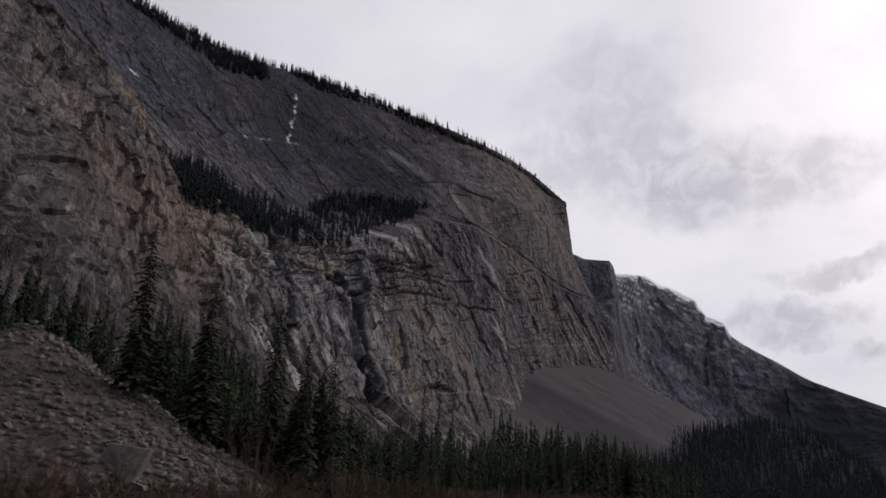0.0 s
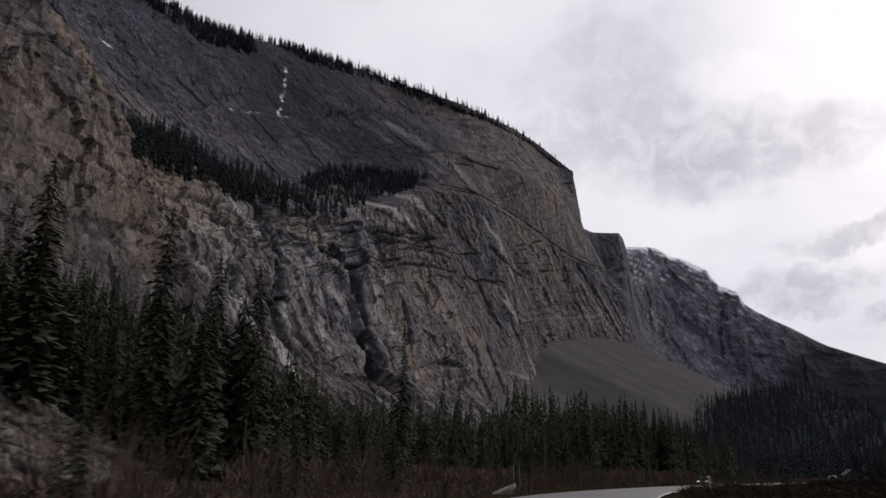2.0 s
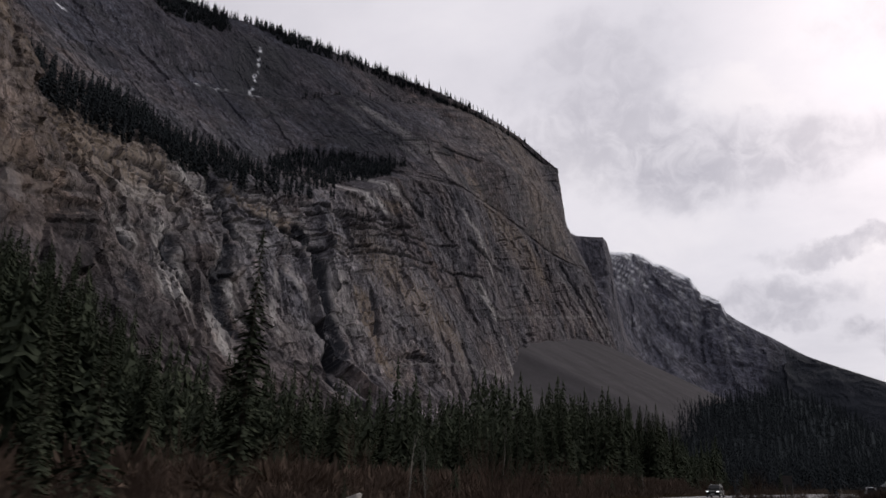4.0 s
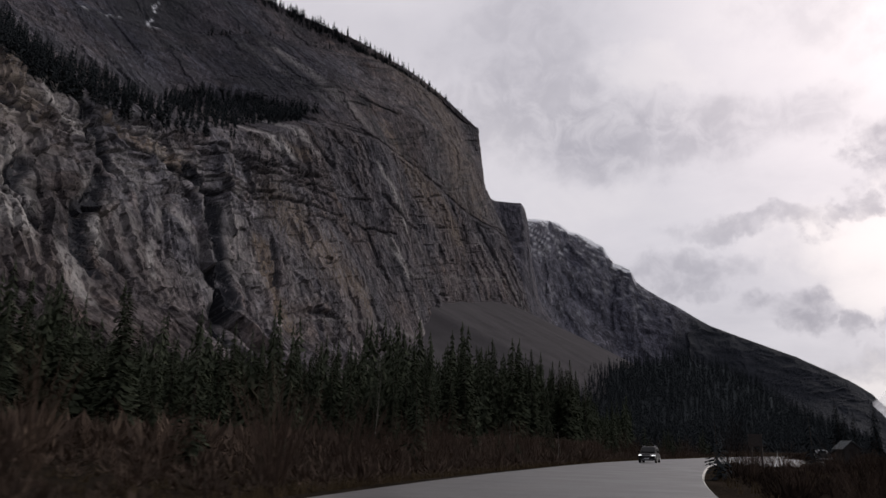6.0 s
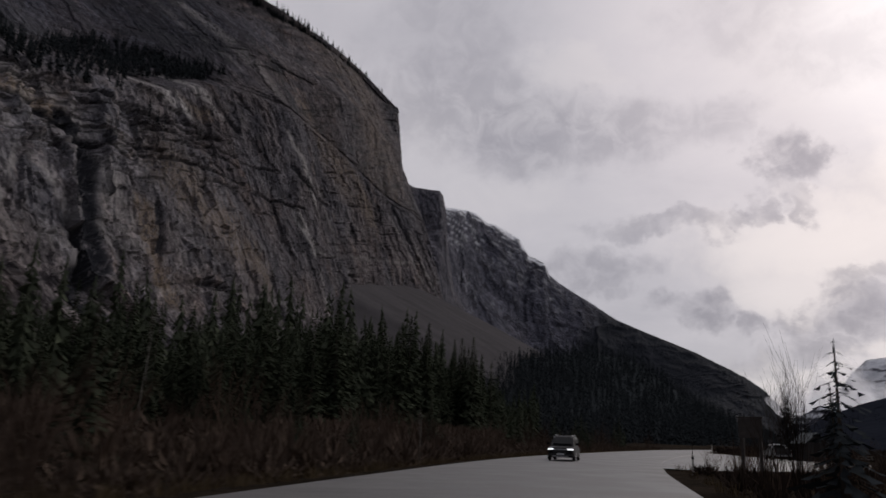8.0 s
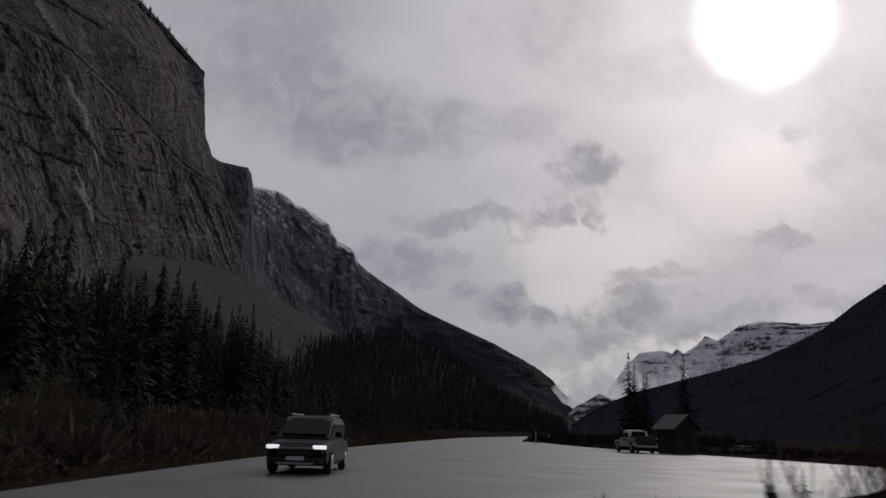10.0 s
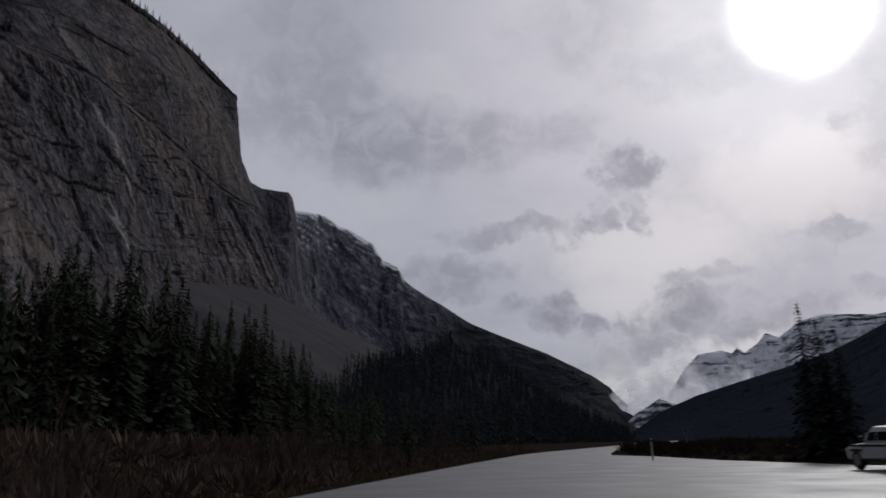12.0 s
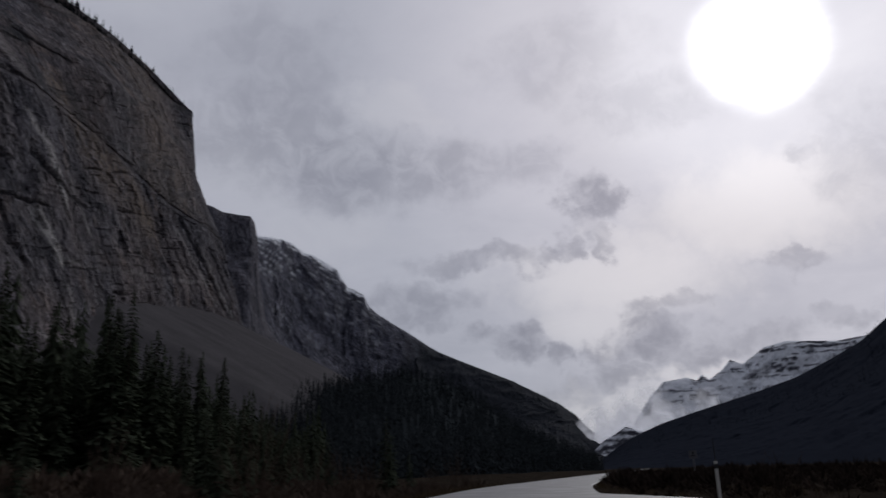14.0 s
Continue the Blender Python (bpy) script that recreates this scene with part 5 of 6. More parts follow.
def stone_shape(rng, size, flat=0.7):
    bm = bmesh.new()
    for _ in range(10):
        d = Vector((rng.gauss(0, 1), rng.gauss(0, 1), rng.gauss(0, 1))).normalized()
        k = rng.uniform(0.85, 1.05)
        bm.verts.new((d.x * size * k, d.y * size * k * 0.85, d.z * size * k * flat))
    r = bmesh.ops.convex_hull(bm, input=bm.verts[:])
    bmesh.ops.delete(bm, geom=list({g for g in r["geom_interior"] + r["geom_unused"] if isinstance(g, bmesh.types.BMVert)}), context="VERTS")
    bmesh.ops.dissolve_limit(bm, angle_limit=radians(14), verts=bm.verts[:], edges=bm.edges[:])
    bmesh.ops.bevel(bm, geom=bm.edges[:], offset=size * 0.025, segments=1, affect="EDGES")
    me = bpy.data.meshes.new("boulder")
    bm.to_mesh(me)
    bm.free()
    return me


def build_stones():
    rng = random.Random(31)
    meshes = [stone_shape(rng, 1.0, rng.uniform(0.55, 0.9)) for _ in range(6)]
    for me in meshes:
        me.materials.append(STONE)
    spots = [(-44.4, 54.7, 0, 3.4), (-46.8, 51.6, 0, 1.2), (-41.5, 51.8, 0, 1.0), (-42.0, 56.4, 0, 0.8), (-48.3, 54.2, 0, 1.0), (-40.5, 48.0, 0, 0.7), (-21.8, 70.5, 0, 0.5)]
    for i in range(230):
        y = rng.uniform(42, 100)
        x = -48 - 45 * rng.random() ** 1.5
        if scree_mask(x, y) > 0.2:
            spots.append((x, y, None, 0.2 + 0.8 * rng.random() ** 2.6))
    for x, y, z, r in spots:
        o = new("boulder", rng.choice(meshes))
        z = float(ground_z(x, y)) + (0.5 if r > 2 else 0.2) * r
        o.matrix_basis = pose(x, y, z, rng.uniform(-25, 25), rng.uniform(-25, 25), rng.uniform(0, 360)) @ Matrix.Diagonal((r, r, r, 1))
        tagged(o, "large cracked grey boulder lying on the scree" if r > 1.2 else "angular grey stone lying on the scree", "boulder", "stones on the scree")
    pale = stone_shape(rng, 1.0, 0.95)
    pale.materials.append(PALE_STONE)
    o = new("boulder", pale)
    o.matrix_basis = pose(-25.8, 103.0, float(ground_z(-25.8, 103.0)) + 0.55, 10, -8, 30) @ Matrix.Diagonal((1.15, 1.0, 1.05, 1))
    tagged(o, "pale grey angular boulder lying among the roadside willows", "boulder")
    # the countless smaller stones of the cone
    r = np.random.RandomState(8)
    y = r.uniform(40, 112, 11500)
    x = -46 - 58 * r.uniform(0, 1, 11500) ** 1.2
    ok = scree_mask(x, y) > 0.3
    x, y = x[ok], y[ok]
    temps = []
    for _ in range(8):
        box = [(a * rng.uniform(0.55, 1.1), b * rng.uniform(0.45, 1.0), c * rng.uniform(0.25, 0.75)) for a in (-1, 1) for b in (-1, 1) for c in (-1, 1)]
        temps.append((box, [(0, 1, 3), (0, 3, 2), (4, 6, 7), (4, 7, 5), (0, 4, 5), (0, 5, 1), (2, 3, 7), (2, 7, 6), (0, 2, 6), (0, 6, 4), (1, 5, 7), (1, 7, 3)]))
    size = 0.07 + 0.62 * r.uniform(0, 1, len(x)) ** 4
    ob = forest_stuff("scree_stones", "loose angular grey stones covering the scree cone", np.stack([x, y, ground_z(x, y) + 0.02], -1), size, temps, STONE, 12)
    ob["category"] = "stones"


def grass_tufts():
    r = np.random.RandomState(18)
    rng = random.Random(4)
    temps = []
    for _ in range(4):
        V, F = [], []
        for i in range(9):
            a, l, w = rng.uniform(0, 6.28), rng.uniform(0.6, 1.0), 0.03
            ox, oy = rng.uniform(-0.3, 0.3), rng.uniform(-0.3, 0.3)
            b = len(V)
            V += [(ox - w * math.sin(a), oy + w * math.cos(a), 0), (ox + w * math.sin(a), oy - w * math.cos(a), 0), (ox + math.cos(a) * 0.35 * l, oy + math.sin(a) * 0.35 * l, l)]
            F.append((b, b + 1, b + 2))
        temps.append((V, F))
    y = r.uniform(-5, 330, 9000)
    side = r.uniform(0, 1, 9000) < 0.72
    x = road_x(y) + np.where(side, -7.2 - 16 * r.uniform(0, 1, 9000) ** 1.6, 5.4 + 14 * r.uniform(0, 1, 9000) ** 1.5)
    ok = ~in_pullout(x, y)
    x, y = x[ok], y[ok]
    ob = forest_stuff("dry_grass", "dry straw-coloured grass along the road verges", np.stack([x, y, ground_z(x, y) - 0.03], -1), r.uniform(0.2, 0.6, len(x)), temps, GRASS, 2)
    ob["category"] = "grass"


def undergrowth():
    """Low dense brush: many small twig and leaf blades to a clump."""
    r = np.random.RandomState(28)
    rng = random.Random(6)
    temps = []
    for _ in range(5):
        V, F = [], []
        for i in range(46):
            a, e, d = rng.uniform(0, 6.28), rng.uniform(0.05, 1.45), rng.uniform(0.45, 1.0)
            x, y, z = math.cos(a) * math.cos(e) * d * 0.9, math.sin(a) * math.cos(e) * d * 0.9, math.sin(e) * d
            b, w = len(V), rng.uniform(0.03, 0.085)
            t = rng.uniform(0, 6.28)
            V += [(x * 0.55 - w * math.sin(t), y * 0.55 + w * math.cos(t), z * 0.5), (x * 0.7 + w * math.sin(t), y * 0.7 - w * math.cos(t), z * 0.62), (x, y, z)]
            F.append((b, b + 1, b + 2))
        temps.append((V, F))
    y = r.uniform(-5, 330, 2600)
    x = road_x(y) - 9.5 - 26 * r.uniform(0, 1, 2600) ** 1.3
    ok = (scree_mask(x, y) < 0.5) & (x > forest_edge(y) - 6)
    x, y = x[ok], y[ok]
    ob = forest_stuff("brush", "low tangled red-brown brush between road and forest", np.stack([x, y, ground_z(x, y) - 0.1], -1), r.uniform(0.5, 1.5, len(x)) * (1 + 0.7 * bump(y, 195, 50) * smooth01(fbm(x / 9, y / 9, 0, 2, seed=41), -0.1, 0.2)), temps, BRUSH, 5)
    ob["category"] = "brush"
    y = r.uniform(95, 340, 1500)
    x = forest_edge(y) + r.uniform(-5, 11, 1500)
    ok = (scree_mask(x, y) < 0.3) & (x < road_x(y) - 14) & (fbm(x / 12, y / 12, 0, 2, seed=42) > -0.25)
    x, y = x[ok], y[ok]
    ob = forest_stuff("brush", "bare red-brown willow thicket along the forest edge", np.stack([x, y, ground_z(x, y) - 0.1], -1), r.uniform(1.6, 4.2, len(x)), temps, BRUSH, 15)
    ob["category"] = "brush"
    y = np.concatenate([r.uniform(100, 186, 1300), r.uniform(184, 300, 800), r.uniform(288, 430, 900)])
    x = np.concatenate([road_x(y[:1300]) + 6.2 + 30 * r.uniform(0, 1, 1300) ** 1.2, 22 + 35 * r.uniform(0, 1, 800) ** 1.3, road_x(y[2100:]) + 6.2 + 45 * r.uniform(0, 1, 900) ** 1.3])
    u = r.uniform(0, 1, 420)
    x, y = np.concatenate([x, 1 + 24 * u + r.uniform(0, 3, 420)]), np.concatenate([y, 186 + 17 * u - r.uniform(0, 7, 420)])
    ok = ~(in_pullout(x, y) | in_pullout(x - 1, y + 1)) & (x > road_x(y) + 6)
    x, y = x[ok], y[ok]
    ob = forest_stuff("brush", "low dark brush along the verge beside the pull-out", np.stack([x, y, ground_z(x, y) - 0.1], -1), np.where(np.arange(len(x)) > len(x) - 400, r.uniform(0.8, 1.4, len(x)) * np.interp(x, [4, 8], [0.8, 1.3]), r.uniform(0.4, 1.0, len(x))) * np.where(y > 286, r.uniform(1.2, 2.6, len(x)), 1.0), temps, DARK_BRUSH, 7)
    ob["category"] = "brush"


BRUSH = leaf_material("dead_brush", (0.066, 0.049, 0.039), (0.175, 0.130, 0.101))
DARK_BRUSH = leaf_material("dark_brush", (0.018, 0.014, 0.012), (0.056, 0.041, 0.033))
PALE_STONE = plain("pale_limestone", (0.34, 0.32, 0.29), 0.9, vary=0.4, scale=2.5, relief=0.05)
STONE = plain("grey_stone", (0.112, 0.100, 0.090), 0.92, vary=0.6, scale=1.6, relief=0.05)
GRASS = leaf_material("dry_grass_blades", (0.06, 0.042, 0.026), (0.16, 0.12, 0.07))
build_bushes()
build_stones()
undergrowth()
grass_tufts()


# ---- vehicles ----
def box_bm(bm, x0, x1, y0, y1, z0, z1, bevel=0.0):
    r = bmesh.ops.create_cube(bm, size=1.0, matrix=Matrix.Translation(((x0 + x1) / 2, (y0 + y1) / 2, (z0 + z1) / 2)) @ Matrix.Diagonal((x1 - x0, y1 - y0, z1 - z0, 1)))
    if bevel:
        bmesh.ops.bevel(bm, geom=list({e for v in r["verts"] for e in v.link_edges}), offset=bevel, segments=2, affect="EDGES", profile=0.6)
    return r["verts"]


def part(name, bm, mat, parent, label=""):
    me = bpy.data.meshes.new(name)
    bmesh.ops.recalc_face_normals(bm, faces=bm.faces[:])
    bm.to_mesh(me)
    bm.free()
    me.materials.append(mat)
    ob = new(name, me)
    ob.parent = parent
    return tagged(ob, label)


def box_part(name, parent, mat, x0, x1, y0, y1, z0, z1, bevel=0.0, label=""):
    bm = bmesh.new()
    box_bm(bm, x0, x1, y0, y1, z0, z1, bevel)
    return part(name, bm, mat, parent, label)


def loft(stations):
    """A closed hull along y from (y, half width, bottom, top, roundness) stations."""
    bm = bmesh.new()
    rings = []
    for y, w, z0, z1, k in stations:
        h = z1 - z0
        pts = [(-w * 0.9, z0), (w * 0.9, z0), (w, z0 + h * 0.15), (w, z0 + h * 0.62), (w * (1 - 0.4 * k), z1 - h * 0.06 * (1 + k)), (w * (1 - k) * 0.8, z1), (-w * (1 - k) * 0.8, z1), (-w * (1 - 0.4 * k), z1 - h * 0.06 * (1 + k)), (-w, z0 + h * 0.62), (-w, z0 + h * 0.15)]
        rings.append([bm.verts.new((x, y, z)) for x, z in pts])
    for a, b in zip(rings, rings[1:]):
        for i in range(len(a)):
            j = (i + 1) % len(a)
            bm.faces.new((a[i], a[j], b[j], b[i]))
    bm.faces.new(rings[0])
    bm.faces.new(rings[-1][::-1])
    return bm


def quad_part(name, parent, mat, corners, thick=0.012, label=""):
    """A pane from four corners, given depth along its normal."""
    bm = bmesh.new()
    vs = [bm.verts.new(c) for c in corners]
    f = bm.faces.new(vs)
    f.normal_update()
    r = bmesh.ops.extrude_face_region(bm, geom=[f])
    n = f.normal.copy()
    for v in (g for g in r["geom"] if isinstance(g, bmesh.types.BMVert)):
        v.co += n * thick
    return part(name, bm, mat, parent, label)


def wheel(parent, x, y, r, side):
    bm = bmesh.new()
    bmesh.ops.create_cone(bm, cap_ends=True, segments=24, radius1=r, radius2=r, depth=0.22, matrix=Matrix.Translation((x, y, r)) @ Matrix.Rotation(radians(90), 4, "Y"))
    bmesh.ops.bevel(bm, geom=[e for e in bm.edges if len(e.link_faces) == 2 and any(len(f.verts) > 6 for f in e.link_faces)], offset=0.04, segments=2, affect="EDGES")
    tyre = part("wheel", bm, RUBBER, parent, "black rubber tyre on an alloy rim")
    bm = bmesh.new()
    bmesh.ops.create_cone(bm, cap_ends=True, segments=18, radius1=r * 0.62, radius2=r * 0.5, depth=0.03, matrix=Matrix.Translation((x + side * 0.115, y, r)) @ Matrix.Rotation(radians(90 * side), 4, "Y"))
    part("rim", bm, ALLOY, tyre)


def build_suv(m):
    car = new("suv")
    part("body", loft([(-2.35, 0.80, 0.42, 0.92, 0.25), (-2.25, 0.90, 0.28, 1.02, 0.2), (-1.2, 0.95, 0.24, 1.06, 0.16), (0.9, 0.95, 0.24, 1.05, 0.16), (1.6, 0.93, 0.24, 1.0, 0.2), (2.15, 0.88, 0.26, 0.92, 0.25), (2.35, 0.78, 0.36, 0.80, 0.3)]), CAR_GREY, car)
    part("cabin", loft([(-2.20, 0.76, 0.98, 1.10, 0.2), (-1.95, 0.80, 0.98, 1.66, 0.25), (-1.0, 0.82, 0.98, 1.74, 0.25), (0.2, 0.81, 0.98, 1.73, 0.25), (0.55, 0.80, 0.98, 1.60, 0.25), (1.30, 0.78, 0.98, 1.06, 0.2)]), CAR_GREY, car)
    quad_part("windscreen", car, CAR_GLASS, [(-0.66, 1.22, 1.13), (0.66, 1.22, 1.13), (0.54, 0.56, 1.60), (-0.54, 0.56, 1.60)], 0.05, "dark tinted windscreen")
    quad_part("rear_window", car, CAR_GLASS, [(0.6, -2.14, 1.15), (-0.6, -2.14, 1.15), (-0.52, -1.99, 1.58), (0.52, -1.99, 1.58)], 0.04)
    for s in (-1, 1):
        for y0, y1 in ((0.30, 0.95), (-0.75, 0.22), (-1.75, -0.83)):
            quad_part("side_window", car, CAR_GLASS, [(s * 0.832, y0, 1.10), (s * 0.826, y1, 1.10), (s * 0.826, min(y1, 0.52), 1.46), (s * 0.832, y0, 1.46)][:: s], 0.012)
        box_part("headlight", car, LIT_LAMP, s * 0.68 - 0.19, s * 0.68 + 0.19, 2.12, 2.36, 0.74, 0.85, 0.03, "bright lit headlight")
        box_part("mirror", car, CAR_GREY, s * 1.02 - 0.1, s * 1.02 + 0.1, 0.85, 1.0, 1.08, 1.24, 0.03)
        box_part("roof_rail", car, ALLOY, s * 0.62 - 0.02, s * 0.62 + 0.02, -1.7, 0.2, 1.74, 1.79, 0.01)
        for y in (-1.45, 1.45):
            wheel(car, s * 0.84, y, 0.36, s)
        box_part("tail_light", car, RED_GLASS, s * 0.78 - 0.1, s * 0.78 + 0.1, -2.36, -2.22, 0.85, 1.05, 0.02)
    box_part("grille", car, BLACK_TRIM, -0.52, 0.52, 2.24, 2.37, 0.56, 0.78, 0.02)
    box_part("bumper", car, BLACK_TRIM, -0.80, 0.80, 2.20, 2.38, 0.32, 0.50, 0.04)
    box_part("grille_bar", car, ALLOY, -0.50, 0.50, 2.36, 2.39, 0.74, 0.79, 0.01, "chrome bar across the grille")
    box_part("skid_plate", car, ALLOY, -0.55, 0.55, 2.36, 2.40, 0.30, 0.36, 0.01, "silver skid plate")
    box_part("bonnet_edge", car, CAR_GREY, -0.74, 0.74, 1.25, 1.40, 1.00, 1.06, 0.02)
    box_part("spoiler", car, CAR_GREY, -0.62, 0.62, -2.12, -1.9, 1.64, 1.70, 0.02)
    box_part("number_plate", car, WHITE_PAINT, -0.26, 0.26, 2.375, 2.39, 0.42, 0.53)
    car.matrix_basis = m
    tagged(car, "black suv with lit headlights and silver roof rails on the highway", "car")


def build_pickup(m):
    car = new("pickup_truck")
    part("body", loft([(-0.95, 0.98, 0.45, 1.18, 0.12), (0.9, 0.99, 0.42, 1.20, 0.12), (1.2, 0.98, 0.42, 1.20, 0.14), (2.2, 0.96, 0.44, 1.14, 0.16), (2.75, 0.92, 0.46, 1.04, 0.2), (2.9, 0.84, 0.5, 0.95, 0.25)]), WHITE_PAINT, car)
    part("cabin", loft([(-1.0, 0.84, 1.14, 1.24, 0.2), (-0.9, 0.86, 1.14, 1.86, 0.22), (0.5, 0.86, 1.14, 1.90, 0.22), (0.75, 0.85, 1.14, 1.80, 0.22), (1.5, 0.84, 1.14, 1.22, 0.2)]), WHITE_PAINT, car)
    bed = box_part("cargo_bed", car, WHITE_PAINT, -0.97, -0.88, -2.9, -0.98, 0.62, 1.22, 0.02)
    box_part("bed_side", bed, WHITE_PAINT, 0.88, 0.97, -2.9, -0.98, 0.62, 1.22, 0.02)
    box_part("bed_floor", bed, BLACK_TRIM, -0.90, 0.90, -2.9, -0.98, 0.60, 0.70)
    # the tailgate's shade is put into its black colour
    box_part("tailgate", car, BLACK_TRIM, -0.88, 0.88, -2.95, -2.87, 0.62, 1.20, 0.02, "tailgate coloured dark for its shadow")
    box_part("bumper", car, ALLOY, -0.95, 0.95, -3.08, -2.93, 0.48, 0.66, 0.03)
    for s in (-1, 1):
        box_part("sill", car, BLACK_TRIM, min(s * 0.9, s * 0.99), max(s * 0.9, s * 0.99), -1.2, 1.3, 0.40, 0.50, 0.02)
        box_part("roof_rail", car, BLACK_TRIM, s * 0.62 - 0.02, s * 0.62 + 0.02, -0.8, 0.45, 1.89, 1.93, 0.01)
    box_part("tool_box", car, BLACK_TRIM, -0.86, 0.86, -2.3, -1.15, 0.70, 1.42, 0.04, "dark load in the cargo bed")
    quad_part("windscreen", car, CAR_GLASS, [(-0.72, 1.44, 1.26), (0.72, 1.44, 1.26), (0.60, 0.78, 1.78), (-0.60, 0.78, 1.78)], 0.04)
    quad_part("rear_window", car, CAR_GLASS, [(0.66, -1.0, 1.30), (-0.66, -1.0, 1.30), (-0.58, -0.93, 1.76), (0.58, -0.93, 1.76)], 0.05)
    for s in (-1, 1):
        for y0, y1, y2 in ((0.28, 1.15, 0.72), (-0.72, 0.20, 0.20)):
            quad_part("side_window", car, CAR_GLASS, [(s * 0.874, y0, 1.27), (s * 0.866, y1, 1.27), (s * 0.866, y2, 1.64), (s * 0.874, y0, 1.64)][:: s], 0.012)
        box_part("stripe", car, GREEN_PAINT, min(s * 0.985, s * 1.0), max(s * 0.985, s * 1.0), -2.85, 2.3, 1.02, 1.10, 0, "dark green stripe")
        box_part("tail_light", car, RED_GLASS, s * 0.92 - 0.06, s * 0.92 + 0.06, -2.96, -2.85, 0.85, 1.18, 0.02)
        box_part("headlight", car, LAMP_GLASS, s * 0.74 - 0.14, s * 0.74 + 0.14, 2.74, 2.90, 0.78, 0.95, 0.03)
        box_part("mirror", car, BLACK_TRIM, s * 1.08 - 0.1, s * 1.08 + 0.1, 1.0, 1.12, 1.22, 1.46, 0.03)
        for y in (-1.78, 1.85):
            wheel(car, s * 0.88, y, 0.44, s)
            box_part("wheel_arch", car, BLACK_TRIM, min(s * 0.93, s * 1.0), max(s * 0.93, s * 1.0), y - 0.52, y + 0.52, 0.80, 0.92, 0.03, "black plastic wheel arch")
    car.matrix_basis = m
    tagged(car, "white pickup truck with a dark side stripe parked in the pull-out", "truck")


# ---- small buildings and signs ----
def build_outhouse(m):
    hut = new("outhouse")
    for name, box in (("front_wall", (-1.25, 1.25, -1.1, -1.02, 0, 2.1)), ("back_wall", (-1.25, 1.25, 1.02, 1.1, 0, 2.1)), ("side_wall", (-1.25, -1.17, -1.02, 1.02, 0, 2.1)), ("side_wall", (1.17, 1.25, -1.02, 1.02, 0, 2.1))):
        w = box_part(name, hut, BROWN_WOOD, *box)
        long_x = box[1] - box[0] > 1
        for k in range(8):
            a = -1.16 + k * 0.29
            if long_x:
                y = box[2] - 0.012 if box[2] < 0 else box[3] + 0.012
                box_part("board", w, BROWN_WOOD, a, a + 0.27, min(y, y + 0.02), max(y, y + 0.02), 0.02, 2.08, 0.004)
            else:
                x = box[0] - 0.02 if box[0] < 0 else box[1]
                b = -0.98 + k * 0.245
                box_part("board", w, BROWN_WOOD, x, x + 0.02, b, b + 0.23, 0.02, 2.08, 0.004)
    for y in (-1.06, 1.06):
        bm = bmesh.new()
        v = [bm.verts.new(c) for c in ((-1.25, y - 0.04, 2.1), (1.25, y - 0.04, 2.1), (0, y - 0.04, 3.0))]
        f = bm.faces.new(v)
        r = bmesh.ops.extrude_face_region(bm, geom=[f])
        for q in (g for g in r["geom"] if isinstance(g, bmesh.types.BMVert)):
            q.co.y += 0.08
        part("gable", bm, BROWN_WOOD, hut)
    for s in (-1, 1):
        quad_part("roof", hut, METAL_ROOF, [(0, -1.4, 3.12), (0, 1.4, 3.12), (s * 1.72, 1.4, 1.92), (s * 1.72, -1.4, 1.92)][:: -s], 0.05, "pale grey sheet-metal roof")
        for k in range(9):
            y = -1.36 + k * 0.34
            quad_part("roof_rib", hut, METAL_ROOF, [(0, y - 0.02, 3.165), (0, y + 0.02, 3.165), (s * 1.72, y + 0.02, 1.965), (s * 1.72, y - 0.02, 1.965)][:: -s], 0.025)
    box_part("door", hut, DARK_WOOD, -0.45, 0.45, -1.17, -1.14, 0.05, 2.02, 0.01, "dark brown plank door")
    box_part("vent_pipe", hut, BLACK_TRIM, 0.75, 0.87, 0.6, 0.72, 2.2, 3.5, 0.02)
    hut.matrix_basis = m
    tagged(hut, "small brown wooden outhouse with a pale metal roof", "outhouse")


def build_board_sign(m):
    sign = new("information_sign")
    for x in (-0.42, 0.42):
        box_part("post", sign, SIGN_WOOD, x - 0.08, x + 0.08, -0.08, 0.08, 0, 2.95, 0.01)
    box_part("board", sign, SIGN_WOOD, -0.56, 0.56, -0.15, -0.09, 2.08, 3.05, 0.015)
    box_part("cap_rail", sign, SIGN_WOOD, -0.60, 0.60, -0.18, 0.12, 3.06, 3.12, 0.01)
    sign.matrix_basis = m
    tagged(sign, "tall dark brown wooden information sign on two posts", "sign")


def build_marker(x, y, h, label):
    post = new("marker_post")
    box_part("shaft", post, MARKER_PAINT, -0.05, 0.05, -0.03, 0.03, 0, h, 0.01)
    box_part("top_band", post, BLACK_TRIM, -0.052, 0.052, -0.034, 0.034, h - 0.22, h - 0.08, 0.004, "black band")
    bm = bmesh.new()
    bmesh.ops.create_cone(bm, cap_ends=True, segments=8, radius1=0.015, radius2=0.012, depth=0.7, matrix=Matrix.Translation((0, 0, h + 0.34)))
    part("snow_wand", bm, DARK_WOOD, post, "thin dark wand")
    post.matrix_basis = pose(x, y, float(ground_z(x, y)) - 0.02)
    tagged(post, label, "post", "marker posts")


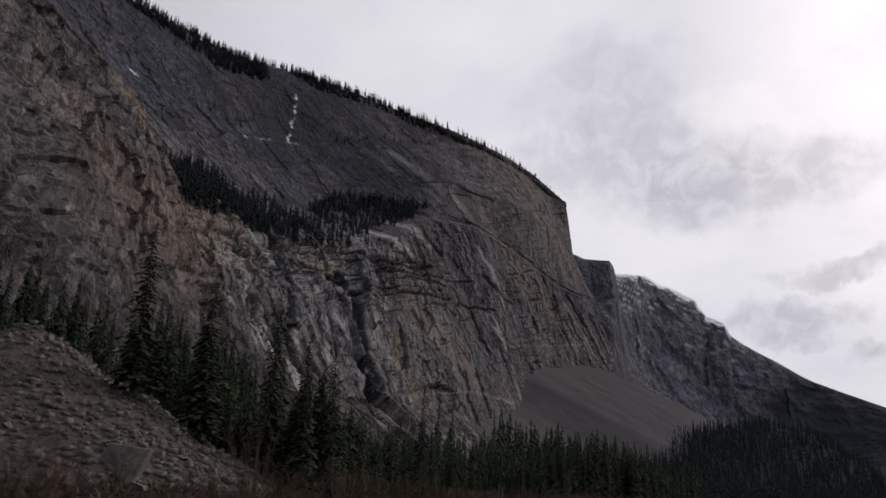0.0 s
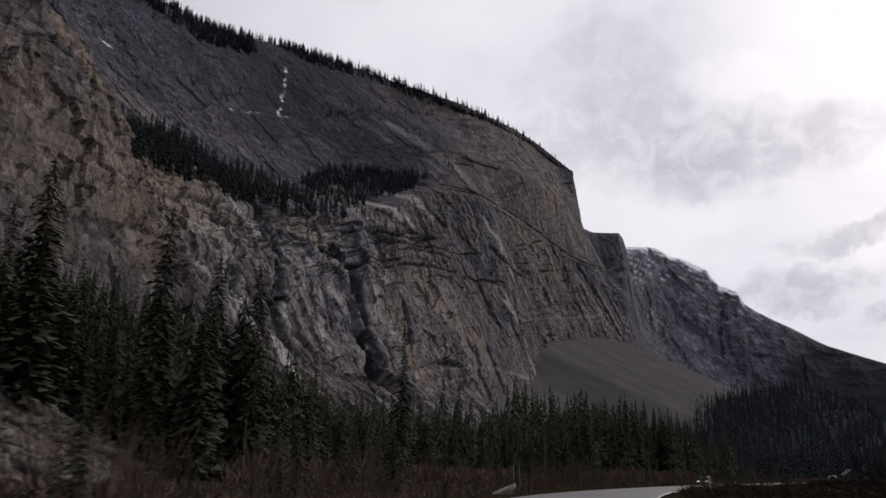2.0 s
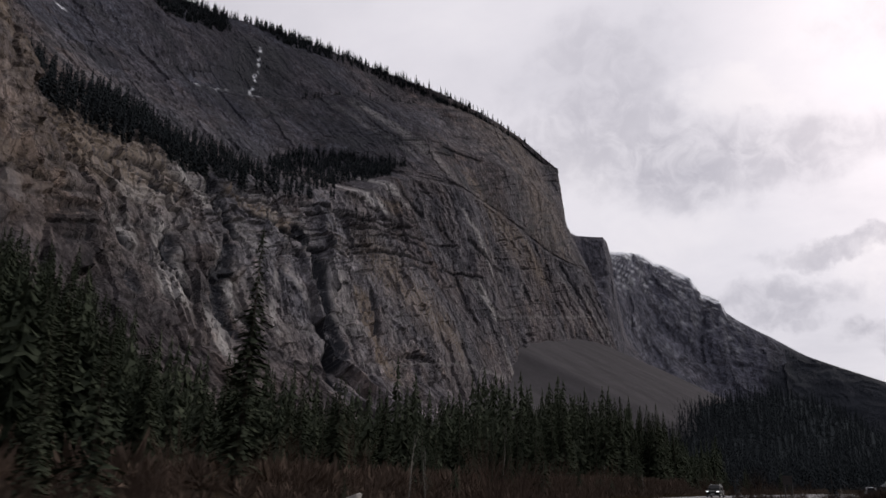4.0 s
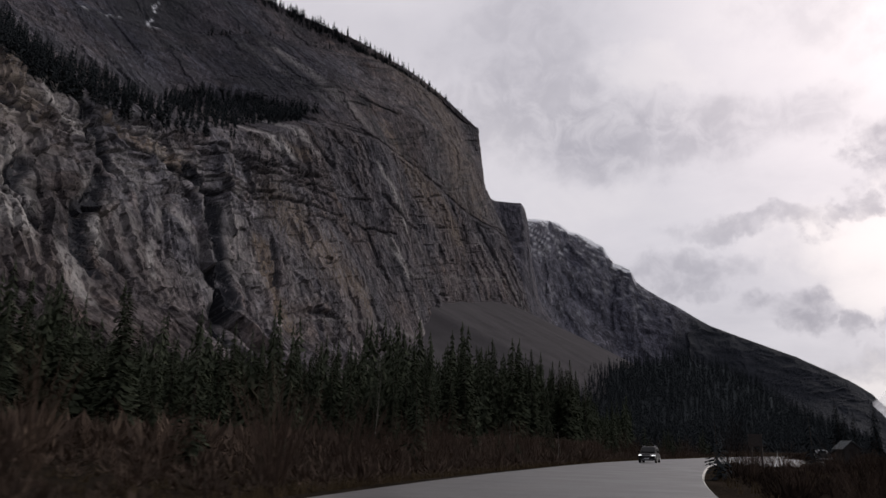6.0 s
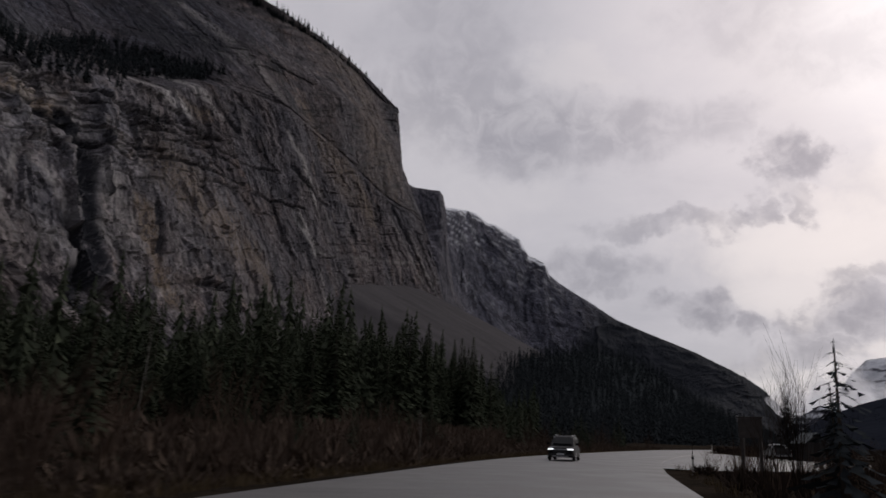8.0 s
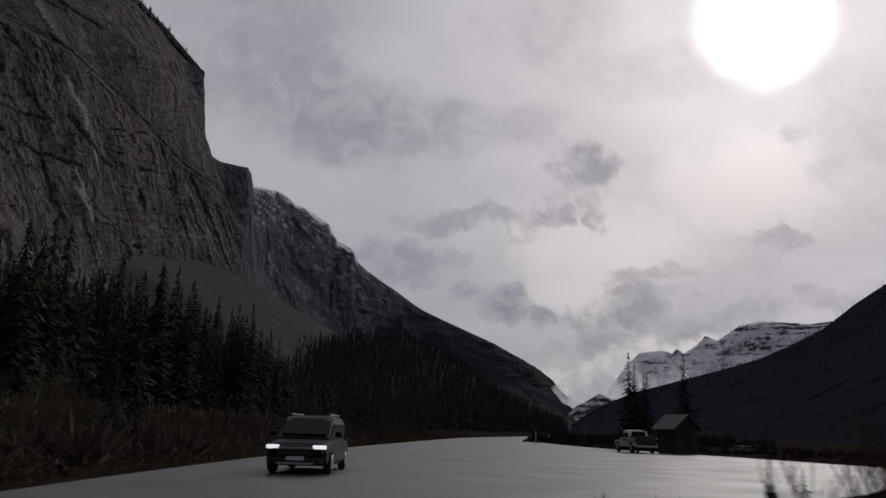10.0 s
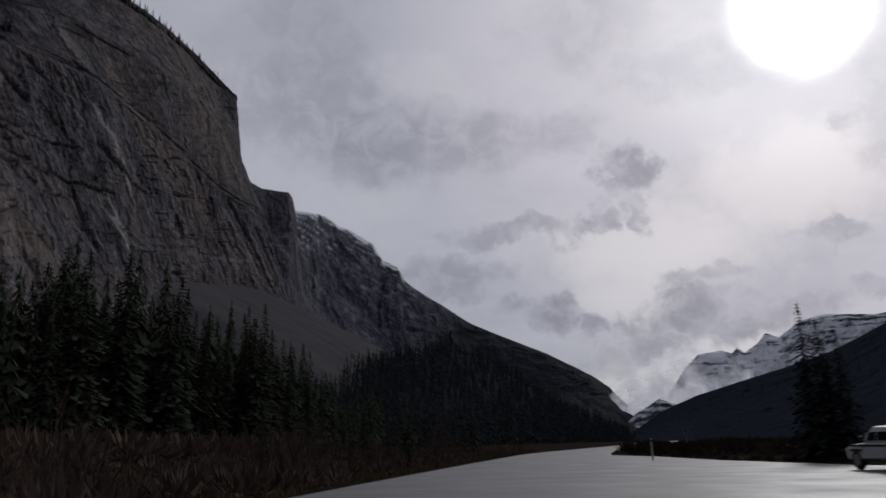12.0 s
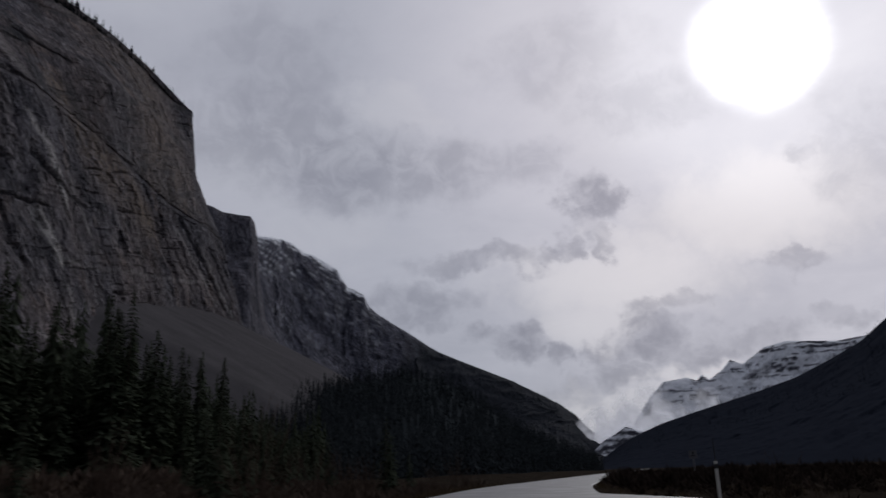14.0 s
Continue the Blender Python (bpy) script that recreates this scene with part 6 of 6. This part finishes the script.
def build_small_sign(x, y, top):
    sign = new("road_sign")
    bm = bmesh.new()
    bmesh.ops.create_cone(bm, cap_ends=True, segments=8, radius1=0.04, radius2=0.04, depth=top, matrix=Matrix.Translation((0, 0, top / 2)))
    part("post", bm, ALLOY, sign)
    panel = box_part("panel", sign, SIGN_PAINT, -0.42, 0.42, -0.07, -0.045, top - 0.85, top, 0.005, "grey panel")
    box_part("marking", panel, BLACK_TRIM, -0.22, 0.22, -0.078, -0.07, top - 0.62, top - 0.48)
    box_part("marking", panel, BLACK_TRIM, -0.12, 0.12, -0.078, -0.07, top - 0.40, top - 0.15)
    sign.matrix_basis = pose(x, y, float(ground_z(x, y)) - 0.05, 0, 0, -20)
    tagged(sign, "small grey road sign on a metal post", "sign")


def build_picnic_table(m):
    table = new("picnic_table")
    for k in range(5):
        box_part("plank", table, GREY_WOOD, -0.9, 0.9, -0.38 + k * 0.155, -0.24 + k * 0.155, 0.72, 0.76, 0.006)
    for s in (-1, 1):
        box_part("bench", table, GREY_WOOD, -0.9, 0.9, s * 0.72 - 0.13, s * 0.72 + 0.13, 0.42, 0.46, 0.006)
        box_part("cross_beam", table, GREY_WOOD, s * 0.6 - 0.04, s * 0.6 + 0.04, -0.8, 0.8, 0.34, 0.42, 0.005)
        for q in (-1, 1):
            quad_part("leg", table, GREY_WOOD, [(s * 0.64, q * 0.62, 0), (s * 0.64, q * 0.72, 0), (s * 0.64, q * 0.30, 0.72), (s * 0.64, q * 0.20, 0.72)], 0.06)
    table.matrix_basis = m
    tagged(table, "weathered grey wooden picnic table beside the pull-out", "table")


def paint(name, colour, rough=0.25, metal=0.0):
    m = plain(name, colour, rough, metal, 0.12, 3.0)
    return m


CAR_GREY = paint("dark_grey_car_paint", (0.006, 0.006, 0.0065), 0.35, 0.0)
WHITE_PAINT = paint("white_car_paint", (0.62, 0.63, 0.64), 0.3)
GREEN_PAINT = paint("dark_green_stripe", (0.015, 0.04, 0.028), 0.4)
CAR_GLASS = paint("tinted_car_glass", (0.008, 0.009, 0.010), 0.3)
for m in (CAR_GREY, CAR_GLASS):
    m.node_tree.nodes["Principled BSDF"].inputs["Specular IOR Level"].default_value = 0.12
LAMP_GLASS = paint("headlight_glass", (0.7, 0.72, 0.74), 0.12)
RED_GLASS = paint("red_lamp_glass", (0.10, 0.010, 0.008), 0.2)
LIT_LAMP = paint("lit_headlight", (0.7, 0.72, 0.74), 0.12)
LIT_LAMP.node_tree.nodes["Principled BSDF"].inputs["Emission Color"].default_value = (0.95, 0.97, 1.0, 1.0)
LIT_LAMP.node_tree.nodes["Principled BSDF"].inputs["Emission Strength"].default_value = 1.4
BLACK_TRIM = paint("black_trim", (0.02, 0.02, 0.02), 0.6)
ALLOY = paint("grey_alloy", (0.45, 0.45, 0.46), 0.4, 0.8)
RUBBER = paint("tyre_rubber", (0.02, 0.02, 0.02), 0.85)
BROWN_WOOD = plain("brown_stained_wood", (0.032, 0.029, 0.028), 0.85, vary=0.3, scale=5.0)
DARK_WOOD = plain("dark_brown_wood", (0.018, 0.014, 0.012), 0.85, vary=0.3, scale=5.0)
# lifted tone: the windscreen's pale veil is put into the boards' colour
SIGN_WOOD = plain("veiled_brown_boards", (0.078, 0.066, 0.060), 0.85, vary=0.3, scale=5.0)
GREY_WOOD = plain("weathered_grey_wood", (0.22, 0.20, 0.175), 0.9, vary=0.3, scale=6.0)
METAL_ROOF = plain("pale_roof_sheet", (0.115, 0.128, 0.132), 0.6, 0.1, 0.15, 4.0)
SIGN_PAINT = plain("grey_sign_face", (0.14, 0.14, 0.15), 0.6, vary=0.15)
MARKER_PAINT = plain("off_white_marker", (0.55, 0.53, 0.48), 0.6, vary=0.15)

build_suv(pose(-11.1, 198.7, -0.01, 0, 0, 169))
build_pickup(pose(15.5, 233.1, -0.035, 0, 0, -5) @ Matrix.Diagonal((0.92, 0.92, 0.94, 1)))
build_outhouse(pose(19.0, 232.6, -0.03, 0, 0, 14) @ Matrix.Diagonal((0.9, 1.0, 1.0, 1)))
build_board_sign(pose(-3.3, 181.4, float(ground_z(-3.3, 181.4)) - 0.05, 0, 0, -24))
build_marker(-6.2, 181.3, 0.95, "off-white marker post with a black band beside the road")
build_marker(15.0, 258.7, 1.7, "off-white marker post at the tip of the grass island")
build_small_sign(41.9, 314.5, 3.4)
build_picnic_table(pose(25, 233, float(ground_z(25, 233)), 0, 0, 30))
